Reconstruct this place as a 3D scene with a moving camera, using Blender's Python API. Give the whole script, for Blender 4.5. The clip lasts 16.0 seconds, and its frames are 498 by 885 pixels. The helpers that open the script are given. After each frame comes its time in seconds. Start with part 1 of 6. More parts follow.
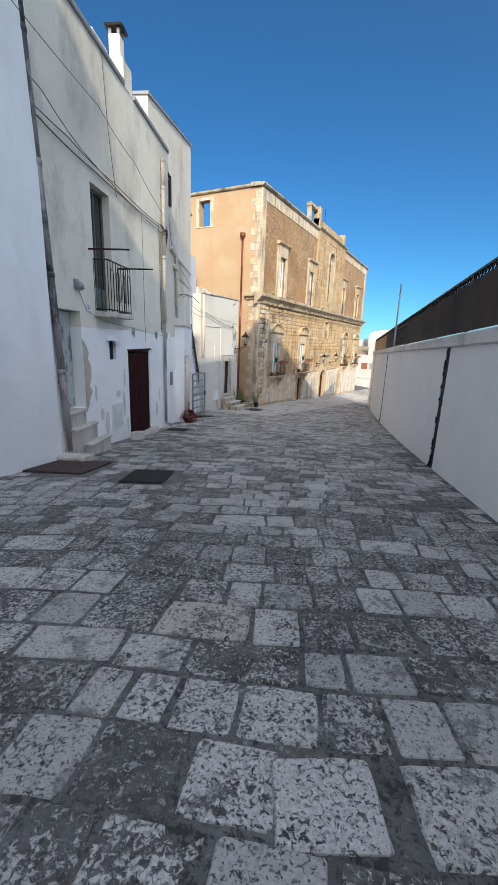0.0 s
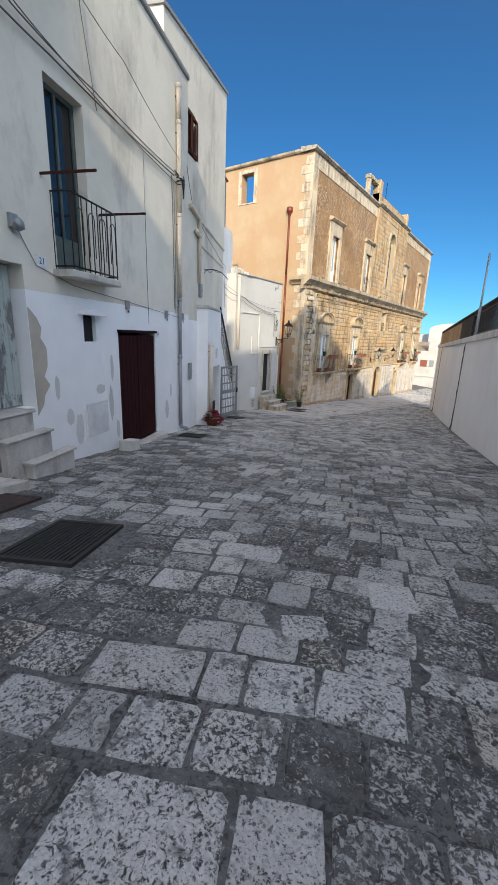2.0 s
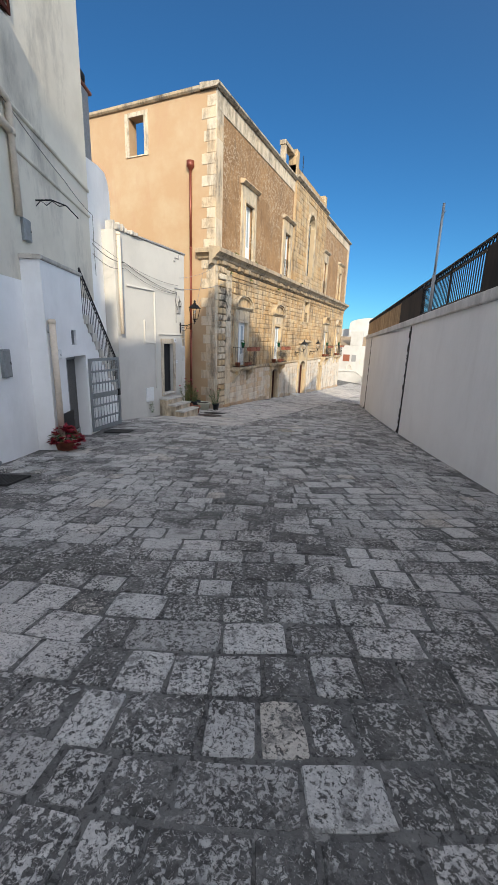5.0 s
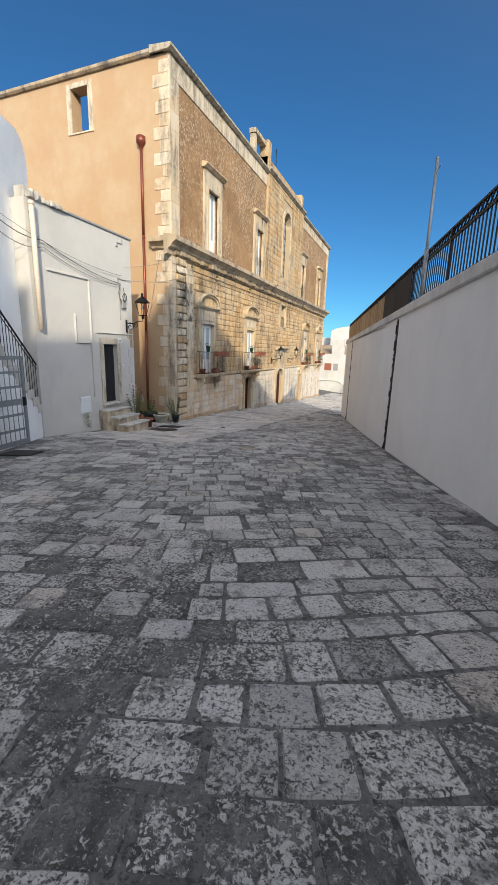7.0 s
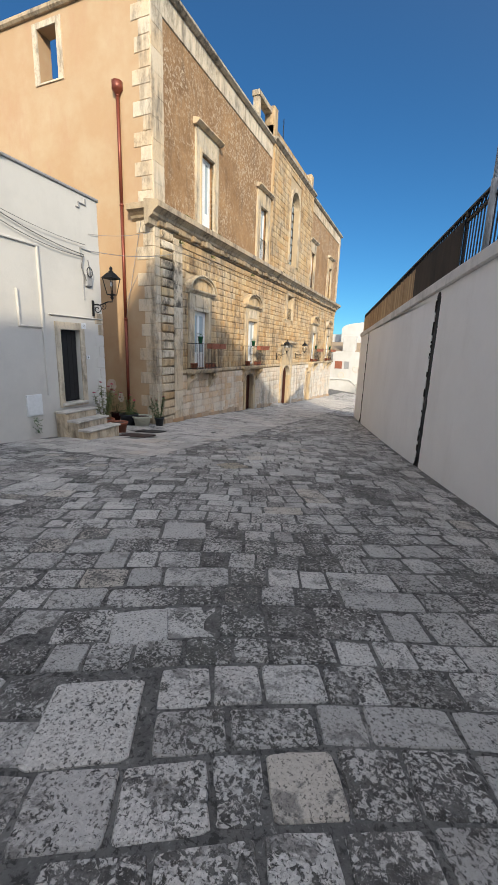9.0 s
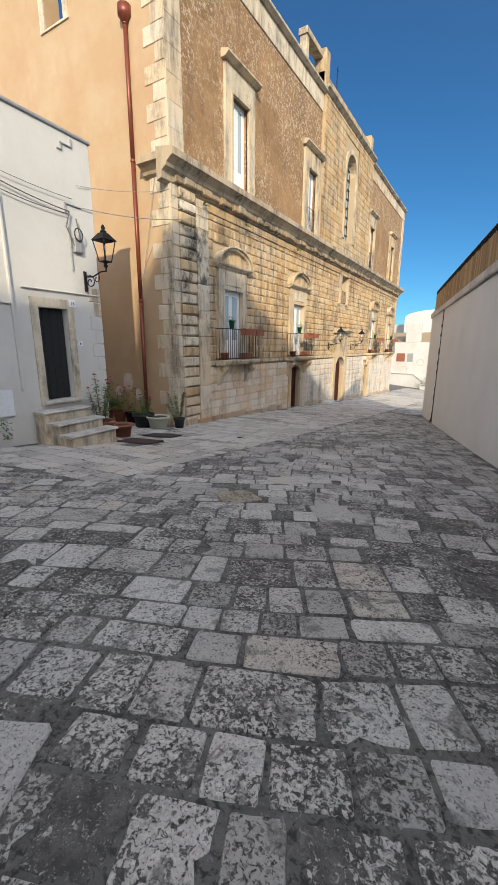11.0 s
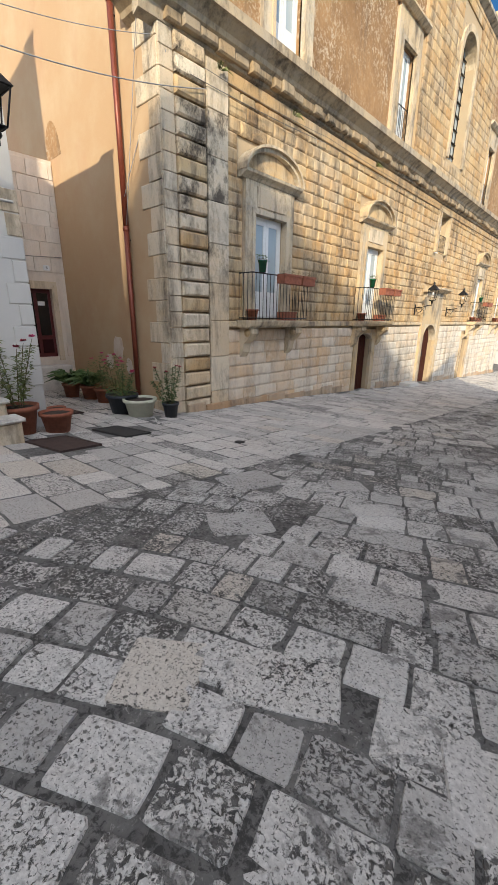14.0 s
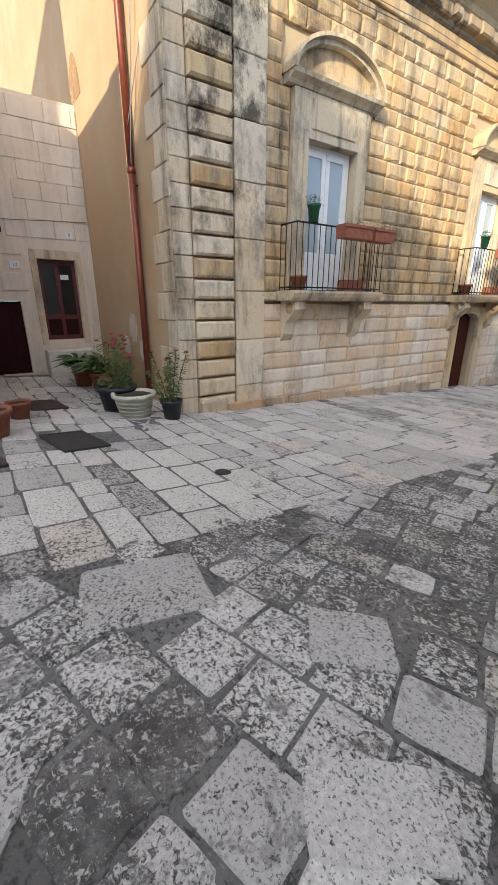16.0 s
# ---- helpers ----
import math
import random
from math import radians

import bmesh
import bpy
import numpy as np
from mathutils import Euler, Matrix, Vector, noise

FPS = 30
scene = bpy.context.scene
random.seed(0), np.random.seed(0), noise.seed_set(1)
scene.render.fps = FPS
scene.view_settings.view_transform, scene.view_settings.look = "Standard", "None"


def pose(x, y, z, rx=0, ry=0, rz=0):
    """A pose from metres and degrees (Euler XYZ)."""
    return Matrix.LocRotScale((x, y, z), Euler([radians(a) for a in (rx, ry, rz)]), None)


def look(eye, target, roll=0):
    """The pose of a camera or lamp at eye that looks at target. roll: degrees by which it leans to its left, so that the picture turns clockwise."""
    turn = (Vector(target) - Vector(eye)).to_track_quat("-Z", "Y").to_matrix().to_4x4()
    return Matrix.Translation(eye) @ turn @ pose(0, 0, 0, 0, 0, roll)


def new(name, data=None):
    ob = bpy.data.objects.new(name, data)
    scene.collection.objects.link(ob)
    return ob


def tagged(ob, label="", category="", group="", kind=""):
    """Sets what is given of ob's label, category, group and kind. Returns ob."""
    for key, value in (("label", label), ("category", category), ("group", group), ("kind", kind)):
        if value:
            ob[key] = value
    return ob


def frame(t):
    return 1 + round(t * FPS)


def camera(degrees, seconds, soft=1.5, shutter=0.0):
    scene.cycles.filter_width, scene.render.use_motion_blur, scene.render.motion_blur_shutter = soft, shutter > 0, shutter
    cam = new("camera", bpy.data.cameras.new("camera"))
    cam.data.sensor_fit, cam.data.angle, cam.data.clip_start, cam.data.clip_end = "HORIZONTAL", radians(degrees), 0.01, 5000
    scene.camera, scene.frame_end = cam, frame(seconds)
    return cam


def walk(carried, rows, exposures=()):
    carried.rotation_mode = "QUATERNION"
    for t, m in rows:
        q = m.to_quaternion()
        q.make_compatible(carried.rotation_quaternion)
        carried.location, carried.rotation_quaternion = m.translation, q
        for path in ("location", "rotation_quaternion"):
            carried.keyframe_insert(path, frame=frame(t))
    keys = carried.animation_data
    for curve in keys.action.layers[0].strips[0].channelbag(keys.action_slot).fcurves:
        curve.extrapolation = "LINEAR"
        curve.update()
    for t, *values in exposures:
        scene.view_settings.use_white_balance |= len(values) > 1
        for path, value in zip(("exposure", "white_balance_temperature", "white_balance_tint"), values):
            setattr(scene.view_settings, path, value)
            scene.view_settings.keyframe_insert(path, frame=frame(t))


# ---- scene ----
cam = camera(64.6, 16.0)
METRES, EYE, TILT, LEAN, TURN = 22.0, 1.5, 0.0, 0.0, 27.4
ROWS = [
    (0.0, 0.0, 0.0, 0.0, 0.57, -14.59, -2.17),
    (0.5, 0.0045, 0.0317, -0.0038, 2.7, -15.58, -1.82),
    (1.0, 0.0088, 0.0657, -0.0088, 6.28, -17.24, -0.76),
    (1.5, 0.0103, 0.1001, -0.0115, 6.12, -16.18, -1.68),
    (2.0, 0.0144, 0.1319, -0.0167, 7.58, -15.19, -2.14),
    (2.5, 0.0149, 0.1648, -0.0219, 4.27, -13.68, -3.14),
    (3.0, 0.0172, 0.1978, -0.0262, 4.5, -12.31, -2.2),
    (3.5, 0.0157, 0.2282, -0.0294, 7.25, -12.23, -1.56),
    (4.0, 0.0201, 0.2614, -0.032, 2.35, -12.07, -1.22),
    (4.5, 0.0287, 0.2916, -0.0336, 0.37, -13.72, -0.98),
    (5.0, 0.0381, 0.3226, -0.0385, -3.06, -15.01, -1.94),
    (7.5, 0.0928, 0.4567, -0.0583, -5.28, -12.68, -1.9),
    (8.0, 0.1014, 0.485, -0.0609, -5.99, -11.98, -1.68),
    (8.5, 0.1092, 0.5145, -0.0632, -9.99, -11.89, -2.54),
    (9.0, 0.1125, 0.5443, -0.0681, -3.91, -13.49, -1.97),
    (9.5, 0.1176, 0.5763, -0.0731, -3.53, -14.31, -0.09),
    (10.0, 0.1256, 0.6078, -0.0794, -1.03, -13.42, 0.38),
    (12.5, 0.1649, 0.758, -0.0954, 7.13, -15.39, -1.39),
    (13.0, 0.171, 0.7907, -0.1004, 4.47, -13.97, -1.67),
    (13.5, 0.1764, 0.8213, -0.1038, 10.78, -14.02, -0.98),
    (14.0, 0.1764, 0.8519, -0.1071, 15.3, -17.51, -0.63),
    (14.5, 0.1797, 0.8807, -0.1107, 23.29, -17.45, -0.56),
    (15.0, 0.1801, 0.9097, -0.113, 26.96, -18.62, -2.5),
    (15.5, 0.1847, 0.9381, -0.1153, 26.36, -18.15, -2.62),
    (16.0, 0.1882, 0.9656, -0.1191, 28.5, -19.33, -0.1),
]
walk(cam, [(t, pose(0, 0, EYE, TILT, LEAN, TURN) @ pose(METRES * x, METRES * y, METRES * z, 90 + pitch, roll, yaw)) for t, x, y, z, yaw, pitch, roll in ROWS],
     exposures=[(0, 1.40, 6100, 10), (5, 1.30, 6200, 10), (10, 1.28, 6300, 10), (13, 1.42, 6400, 10), (14.5, 1.54, 6400, 10), (16, 1.82, 6400, 10)])

# ---- light ----
SUN = Vector((0.66, -1.00, 0.54)).normalized()
FILL_GLOW = 24.5
world = bpy.data.worlds.new("sky")
scene.world = world
world.use_nodes = True
wn, wl = world.node_tree.nodes, world.node_tree.links
sky = wn.new("ShaderNodeTexSky")
sky.sky_type, sky.sun_disc = "NISHITA", False
sky.sun_elevation = math.asin(SUN.z)
sky.sun_rotation = math.atan2(SUN.x, SUN.y)
sky.altitude, sky.air_density, sky.dust_density, sky.ozone_density = 600, 1.0, 0.0, 3.0
# bright fill glow added round the sun, fading smoothly over the whole sky
aim = wn.new("ShaderNodeTexCoord")
dot = wn.new("ShaderNodeVectorMath")
dot.operation = "DOT_PRODUCT"
dot.inputs[1].default_value = SUN
wl.new(aim.outputs["Generated"], dot.inputs[0])
half = wn.new("ShaderNodeMath")
half.operation, half.inputs[1].default_value, half.inputs[2].default_value = "MULTIPLY_ADD", 0.5, 0.5
wl.new(dot.outputs["Value"], half.inputs[0])
power = wn.new("ShaderNodeMath")
power.operation, power.inputs[1].default_value = "POWER", 4.0
wl.new(half.outputs[0], power.inputs[0])
fill_glow = wn.new("ShaderNodeMix")
fill_glow.data_type = "RGBA"
fill_glow.inputs["A"].default_value, fill_glow.inputs["B"].default_value = (0, 0, 0, 1), (FILL_GLOW * 1.0, FILL_GLOW * 0.96, FILL_GLOW * 0.92, 1)
wl.new(power.outputs[0], fill_glow.inputs["Factor"])
total = wn.new("ShaderNodeMix")
total.data_type, total.blend_type = "RGBA", "ADD"
total.inputs["Factor"].default_value = 1.0
tint = wn.new("ShaderNodeMix")
tint.data_type, tint.blend_type = "RGBA", "MULTIPLY"
tint.inputs["Factor"].default_value, tint.inputs["B"].default_value = 1.0, (0.33, 0.73, 0.95, 1)
wl.new(sky.outputs[0], tint.inputs["A"])
wl.new(tint.outputs["Result"], total.inputs["A"])
wl.new(fill_glow.outputs["Result"], total.inputs["B"])
wl.new(total.outputs["Result"], wn["Background"].inputs[0])
wn["Background"].inputs[1].default_value = 0.046
lamp_data = bpy.data.lights.new("sun", "SUN")
lamp_data.energy, lamp_data.angle, lamp_data.color = 2.12, radians(0.6), (1.0, 0.86, 0.64)
sun = new("sun", lamp_data)
sun.matrix_world = look(SUN * 60, (0, 0, 0))


# ---- mesh building ----
class MB:
    """Collects vertices and faces of one mesh."""

    def __init__(self):
        self.v, self.f, self.s = [], [], []

    def add(self, vs, fs, smooth=False, m=None):
        k = len(self.v)
        self.v += [tuple(m @ Vector(p)) if m else tuple(p) for p in vs]
        self.f += [tuple(i + k for i in f) for f in fs]
        self.s += [smooth] * len(fs)
        return self

    def box(self, x0, x1, y0, y1, z0, z1, m=None):
        vs = [(x, y, z) for z in (z0, z1) for y in (y0, y1) for x in (x0, x1)]
        return self.add(vs, [(0, 2, 3, 1), (4, 5, 7, 6), (0, 1, 5, 4), (2, 6, 7, 3), (0, 4, 6, 2), (1, 3, 7, 5)], m=m)

    def bbox(self, x0, x1, y0, y1, z0, z1, b=0.01, m=None):
        """A box whose front (low y), top and sides are chamfered by b."""
        vs = [(x0, y1, z0), (x1, y1, z0), (x1, y1, z1), (x0, y1, z1),
              (x0, y0 + b, z0), (x1, y0 + b, z0), (x1, y0 + b, z1), (x0, y0 + b, z1),
              (x0 + b, y0, z0 + b), (x1 - b, y0, z0 + b), (x1 - b, y0, z1 - b), (x0 + b, y0, z1 - b)]
        fs = [(0, 3, 2, 1), (0, 1, 5, 4), (1, 2, 6, 5), (2, 3, 7, 6), (3, 0, 4, 7),
              (4, 5, 9, 8), (5, 6, 10, 9), (6, 7, 11, 10), (7, 4, 8, 11), (8, 9, 10, 11)]
        return self.add(vs, fs, m=m)

    def prism(self, poly, y0, y1, m=None, smooth=False):
        """A polygon in x, z drawn out from y0 to y1."""
        n = len(poly)
        vs = [(x, y0, z) for x, z in poly] + [(x, y1, z) for x, z in poly]
        fs = [tuple(range(n)), tuple(range(2 * n - 1, n - 1, -1))] + [(i, i + n, (i + 1) % n + n, (i + 1) % n) for i in range(n)]
        return self.add(vs, fs, smooth, m)

    def profile(self, poly, x0, x1, m=None):
        """A polygon in y, z drawn out along x."""
        n = len(poly)
        vs = [(x0, y, z) for y, z in poly] + [(x1, y, z) for y, z in poly]
        fs = [tuple(range(n)), tuple(range(2 * n - 1, n - 1, -1))] + [(i, i + n, (i + 1) % n + n, (i + 1) % n) for i in range(n)]
        return self.add(vs, fs, False, m)

    def lathe(self, prof, n=14, c=(0, 0, 0), m=None):
        """A profile of (radius, height) turned round z at c."""
        vs, fs = [], []
        for r, z in prof:
            vs += [(c[0] + r * math.cos(2 * math.pi * i / n), c[1] + r * math.sin(2 * math.pi * i / n), c[2] + z) for i in range(n)]
        for j in range(len(prof) - 1):
            fs += [(j * n + i, j * n + (i + 1) % n, (j + 1) * n + (i + 1) % n, (j + 1) * n + i) for i in range(n)]
        fs += [tuple(range(n))[::-1], tuple(range((len(prof) - 1) * n, len(prof) * n))]
        return self.add(vs, fs, True, m)

    def tube(self, pts, r=0.01, n=6, m=None):
        """A round bar along points."""
        pts = [Vector(p) for p in pts]
        vs, fs = [], []
        side = None
        for i, p in enumerate(pts):
            d = (pts[min(i + 1, len(pts) - 1)] - pts[max(i - 1, 0)]).normalized()
            if side is None or abs(side.dot(d)) > 0.95:
                side = d.cross(Vector((0, 0, 1)) if abs(d.z) < 0.9 else Vector((1, 0, 0)))
            side = (side - d * side.dot(d)).normalized()
            up = d.cross(side)
            vs += [p + r * (math.cos(2 * math.pi * k / n) * side + math.sin(2 * math.pi * k / n) * up) for k in range(n)]
        for j in range(len(pts) - 1):
            fs += [(j * n + k, j * n + (k + 1) % n, (j + 1) * n + (k + 1) % n, (j + 1) * n + k) for k in range(n)]
        fs += [tuple(range(n))[::-1], tuple(range((len(pts) - 1) * n, len(pts) * n))]
        return self.add(vs, fs, True, m)

    def wall(self, x0, x1, z0, z1, y0, y1, holes=()):
        """A wall from y0 (front) to y1 with rectangular holes (xa, xb, za, zb)."""
        xs = sorted({x0, x1, *[min(max(h[i], x0), x1) for h in holes for i in (0, 1)]})
        zs = sorted({z0, z1, *[min(max(h[i], z0), z1) for h in holes for i in (2, 3)]})
        full = {}
        for i in range(len(xs) - 1):
            for j in range(len(zs) - 1):
                cx, cz = (xs[i] + xs[i + 1]) / 2, (zs[j] + zs[j + 1]) / 2
                full[i, j] = not any(h[0] < cx < h[1] and h[2] < cz < h[3] for h in holes)
        ids, vs, fs = {}, [], []

        def at(i, j, k):
            if (i, j, k) not in ids:
                ids[i, j, k] = len(vs)
                vs.append((xs[i], (y0, y1)[k], zs[j]))
            return ids[i, j, k]

        for (i, j), on in full.items():
            if not on:
                continue
            fs.append((at(i, j, 0), at(i + 1, j, 0), at(i + 1, j + 1, 0), at(i, j + 1, 0)))
            fs.append((at(i, j, 1), at(i, j + 1, 1), at(i + 1, j + 1, 1), at(i + 1, j, 1)))
            for di, dj, a, b in ((-1, 0, (i, j), (i, j + 1)), (1, 0, (i + 1, j + 1), (i + 1, j)), (0, -1, (i + 1, j), (i, j)), (0, 1, (i, j + 1), (i + 1, j + 1))):
                if not full.get((i + di, j + dj), False):
                    fs.append((at(*a, 0), at(*b, 0), at(*b, 1), at(*a, 1)))
        return self.add(vs, fs)


def mesh_of(name, mb, mat, fix=True):
    me = bpy.data.meshes.new(name)
    me.from_pydata(mb.v, [], mb.f)
    if fix:
        bm = bmesh.new()
        bm.from_mesh(me)
        bmesh.ops.recalc_face_normals(bm, faces=bm.faces)
        bm.to_mesh(me)
        bm.free()
    me.polygons.foreach_set("use_smooth", mb.s)
    for one in (mat if isinstance(mat, (list, tuple)) else [mat]):
        me.materials.append(one)
    me.update()
    return me


def part(name, mb, mat, parent, label="", fix=True):
    ob = new(name, mesh_of(name, mb, mat, fix) if isinstance(mb, MB) else mb)
    ob.parent = parent
    return tagged(ob, label)


def solid(name, mb, mat, m=None, label="", category="", group="", kind=""):
    ob = new(name, mesh_of(name, mb, mat))
    if m is not None:
        ob.matrix_world = m
    return tagged(ob, label, category, group, kind)


def thing(name, m, label, category, group="", kind=""):
    ob = new(name)
    ob.empty_display_size = 0.1
    ob.matrix_world = m
    return tagged(ob, label, category, group, kind)


def arc(cx, cz, rx, rz, a0, a1, n=12):
    return [(cx + rx * math.cos(radians(a0 + (a1 - a0) * i / n)), cz + rz * math.sin(radians(a0 + (a1 - a0) * i / n))) for i in range(n + 1)]


# ---- materials ----
class Mat:
    def __init__(self, name, rough=0.85, metal=0.0):
        self.m = bpy.data.materials.new(name)
        self.m.use_nodes = True
        self.n, self.l = self.m.node_tree.nodes, self.m.node_tree.links
        self.b = self.n["Principled BSDF"]
        self.b.inputs["Roughness"].default_value, self.b.inputs["Metallic"].default_value = rough, metal
        self.co = self.n.new("ShaderNodeNewGeometry").outputs["Position"]
        self.relief = None

    def to(self, a, socket):
        if isinstance(a, (int, float)):
            socket.default_value = a
        elif isinstance(a, (tuple, list)):
            socket.default_value = (*a, 1.0)[:4] if len(a) == 3 else a
        else:
            self.l.new(a, socket)

    def noise(self, scale, detail=4, rough=0.6, stretch=None, dist=0.0):
        t = self.n.new("ShaderNodeTexNoise")
        t.inputs["Scale"].default_value, t.inputs["Detail"].default_value = scale, detail
        t.inputs["Roughness"].default_value, t.inputs["Distortion"].default_value = rough, dist
        co = self.co
        if stretch:
            mp = self.n.new("ShaderNodeMapping")
            mp.inputs["Scale"].default_value = stretch
            self.l.new(co, mp.inputs["Vector"])
            co = mp.outputs[0]
        self.l.new(co, t.inputs["Vector"])
        return t.outputs["Fac"]

    def voronoi(self, scale, feature="F1", stretch=None):
        t = self.n.new("ShaderNodeTexVoronoi")
        t.feature = feature
        t.inputs["Scale"].default_value = scale
        self.l.new(self.co, t.inputs["Vector"])
        return t.outputs["Distance"]

    def ramp(self, fac, *stops):
        r = self.n.new("ShaderNodeValToRGB")
        e = r.color_ramp.elements
        while len(e) < len(stops):
            e.new(0.5)
        for k, (p, c) in zip(e, stops):
            k.position = p
            k.color = (*c, 1) if isinstance(c, tuple) else (c, c, c, 1)
        self.l.new(fac, r.inputs[0])
        return r.outputs[0]

    def mix(self, fac, a, b, kind="MIX"):
        x = self.n.new("ShaderNodeMix")
        x.data_type, x.blend_type = "RGBA", kind
        self.to(fac, x.inputs["Factor"]), self.to(a, x.inputs["A"]), self.to(b, x.inputs["B"])
        return x.outputs["Result"]

    def math(self, op, a, b=0.0):
        x = self.n.new("ShaderNodeMath")
        x.operation = op
        self.to(a, x.inputs[0]), self.to(b, x.inputs[1])
        return x.outputs[0]

    def height(self):
        s = self.n.new("ShaderNodeSeparateXYZ")
        self.l.new(self.co, s.inputs[0])
        return s.outputs[2]

    def random(self):
        return self.n.new("ShaderNodeObjectInfo").outputs["Random"]

    def island(self):
        g = self.n.new("ShaderNodeNewGeometry")
        return g.outputs["Random Per Island"]

    def colour(self, c):
        self.to(c, self.b.inputs["Base Color"])
        return self

    def rough(self, r):
        self.to(r, self.b.inputs["Roughness"])
        return self

    def bump(self, h, strength=0.3, distance=0.02):
        x = self.n.new("ShaderNodeBump")
        x.inputs["Strength"].default_value, x.inputs["Distance"].default_value = strength, distance
        self.l.new(h, x.inputs["Height"])
        if self.relief is not None:
            self.l.new(self.relief, x.inputs["Normal"])
        self.relief = x.outputs[0]
        self.l.new(self.relief, self.b.inputs["Normal"])
        return self


def plaster(name, base, dirt, dark, amount=0.5, scale=1.0, streak=True):
    """Lime plaster with clouds, streaks of dirt and fine grain."""
    k = Mat(name, 0.9)
    c = k.mix(k.ramp(k.noise(0.7 * scale, 5, 0.65), (0.42, 0.0), (0.72, 1.0)), base, dirt)
    if streak:
        s = k.ramp(k.noise(1.0, 7, 0.72, (0.9, 0.9, 0.35)), (0.52, 0.0), (0.76, amount))
        c = k.mix(s, c, dark)
    sp = k.ramp(k.noise(9 * scale, 6, 0.75), (0.60, 0.0), (0.72, amount * 0.7))
    c = k.mix(sp, c, dirt)
    k.colour(c)
    k.bump(k.noise(5, 6, 0.7), 0.35, 0.02).bump(k.noise(70, 3, 0.6), 0.25, 0.003)
    return k


def stone(name, base, warm, grey, dark, pit=0.5, per="object"):
    """Worn limestone, each block a little different."""
    k = Mat(name, 0.88)
    r = k.random() if per == "object" else k.island()
    c = k.mix(k.ramp(r, (0.0, 0.0), (1.0, 1.0)), base, warm)
    c = k.mix(k.ramp(k.noise(0.9, 5, 0.7), (0.45, 0.0), (0.7, 0.8)), c, grey)
    c = k.mix(k.ramp(k.noise(1.5, 7, 0.78, (1.0, 1.0, 0.55)), (0.50, 0.0), (0.68, pit)), c, dark)
    c = k.mix(k.ramp(k.noise(38, 4, 0.6), (0.30, 0.3), (0.44, 0.0)), c, dark)
    run = k.math("MULTIPLY", k.ramp(k.noise(3.2, 5, 0.7, (1.0, 1.0, 0.16)), (0.47, 0.0), (0.66, 1.0)), k.ramp(k.noise(0.45, 4, 0.6), (0.38, 0.0), (0.54, pit)))
    c = k.mix(run, c, dark)
    c = k.mix(k.ramp(k.noise(3.4, 5, 0.7, (1.0, 1.0, 1.8)), (0.54, 0.0), (0.72, 0.55)), c, warm)
    c = k.mix(k.ramp(k.noise(5, 5, 0.7), (0.55, 0.0), (0.7, 0.35)), c, grey)
    k.colour(c)
    k.bump(k.noise(9, 6, 0.7), 0.5, 0.02).bump(k.noise(45, 4, 0.7), 0.3, 0.005)
    return k


def plain(name, c, rough=0.6, metal=0.0, var=0.25, scale=14):
    k = Mat(name, rough, metal)
    d = tuple(x * (1 - var) for x in c)
    k.colour(k.mix(k.ramp(k.noise(scale, 5, 0.7), (0.35, 0.0), (0.7, 1.0)), c, d))
    k.bump(k.noise(scale * 3, 4, 0.6), 0.15, 0.004)
    return k


WHITE = plaster("white_plaster", (0.89, 0.89, 0.885), (0.80, 0.80, 0.79), (0.50, 0.49, 0.47), 0.22).m
CREAM = plaster("weathered_plaster", (0.74, 0.69, 0.585), (0.60, 0.555, 0.465), (0.22, 0.205, 0.18), 0.72, 0.7).m
RIGHTW = plaster("grey_white_plaster", (0.90, 0.88, 0.86), (0.83, 0.81, 0.79), (0.52, 0.48, 0.44), 0.2, 0.6).m
ORANGE = plaster("orange_plaster", (0.43, 0.288, 0.162), (0.465, 0.35, 0.218), (0.41, 0.225, 0.135), 0.6).m
bn = Mat("brown_render", 0.92)
bc = bn.mix(bn.ramp(bn.noise(0.8, 6, 0.7), (0.38, 0.0), (0.66, 1.0)), (0.215, 0.118, 0.05), (0.34, 0.20, 0.09))
bc = bn.mix(bn.ramp(bn.noise(1.6, 7, 0.75, (1.5, 1.5, 0.3)), (0.50, 0.0), (0.72, 0.8)), bc, (0.12, 0.08, 0.05))
bc = bn.mix(bn.math("MULTIPLY", bn.ramp(bn.noise(11, 6, 0.75), (0.50, 0.0), (0.60, 0.9)), bn.ramp(bn.noise(0.55, 4, 0.6), (0.38, 0.15), (0.6, 1.0))), bc, (0.54, 0.44, 0.31))
bn.colour(bc).bump(bn.noise(7, 6, 0.75), 0.6, 0.03).bump(bn.noise(50, 4, 0.7), 0.4, 0.005)
BROWN = bn.m
FARWHITE = plaster("far_white_plaster", (0.54, 0.53, 0.505), (0.47, 0.455, 0.42), (0.36, 0.34, 0.32), 0.4).m
BLOCK = stone("facade_stone", (0.54, 0.40, 0.22), (0.45, 0.275, 0.115), (0.46, 0.39, 0.285), (0.085, 0.062, 0.042), 0.8).m
BLOCKJ = stone("facade_stone_joined", (0.54, 0.40, 0.22), (0.45, 0.275, 0.115), (0.46, 0.39, 0.285), (0.085, 0.062, 0.042), 0.8, "island").m
PALE = stone("pale_stone", (0.64, 0.555, 0.42), (0.57, 0.44, 0.285), (0.51, 0.465, 0.38), (0.09, 0.07, 0.05), 0.75).m
TRIM = stone("trim_stone", (0.58, 0.49, 0.35), (0.54, 0.39, 0.21), (0.44, 0.41, 0.35), (0.11, 0.09, 0.07), 0.85).m
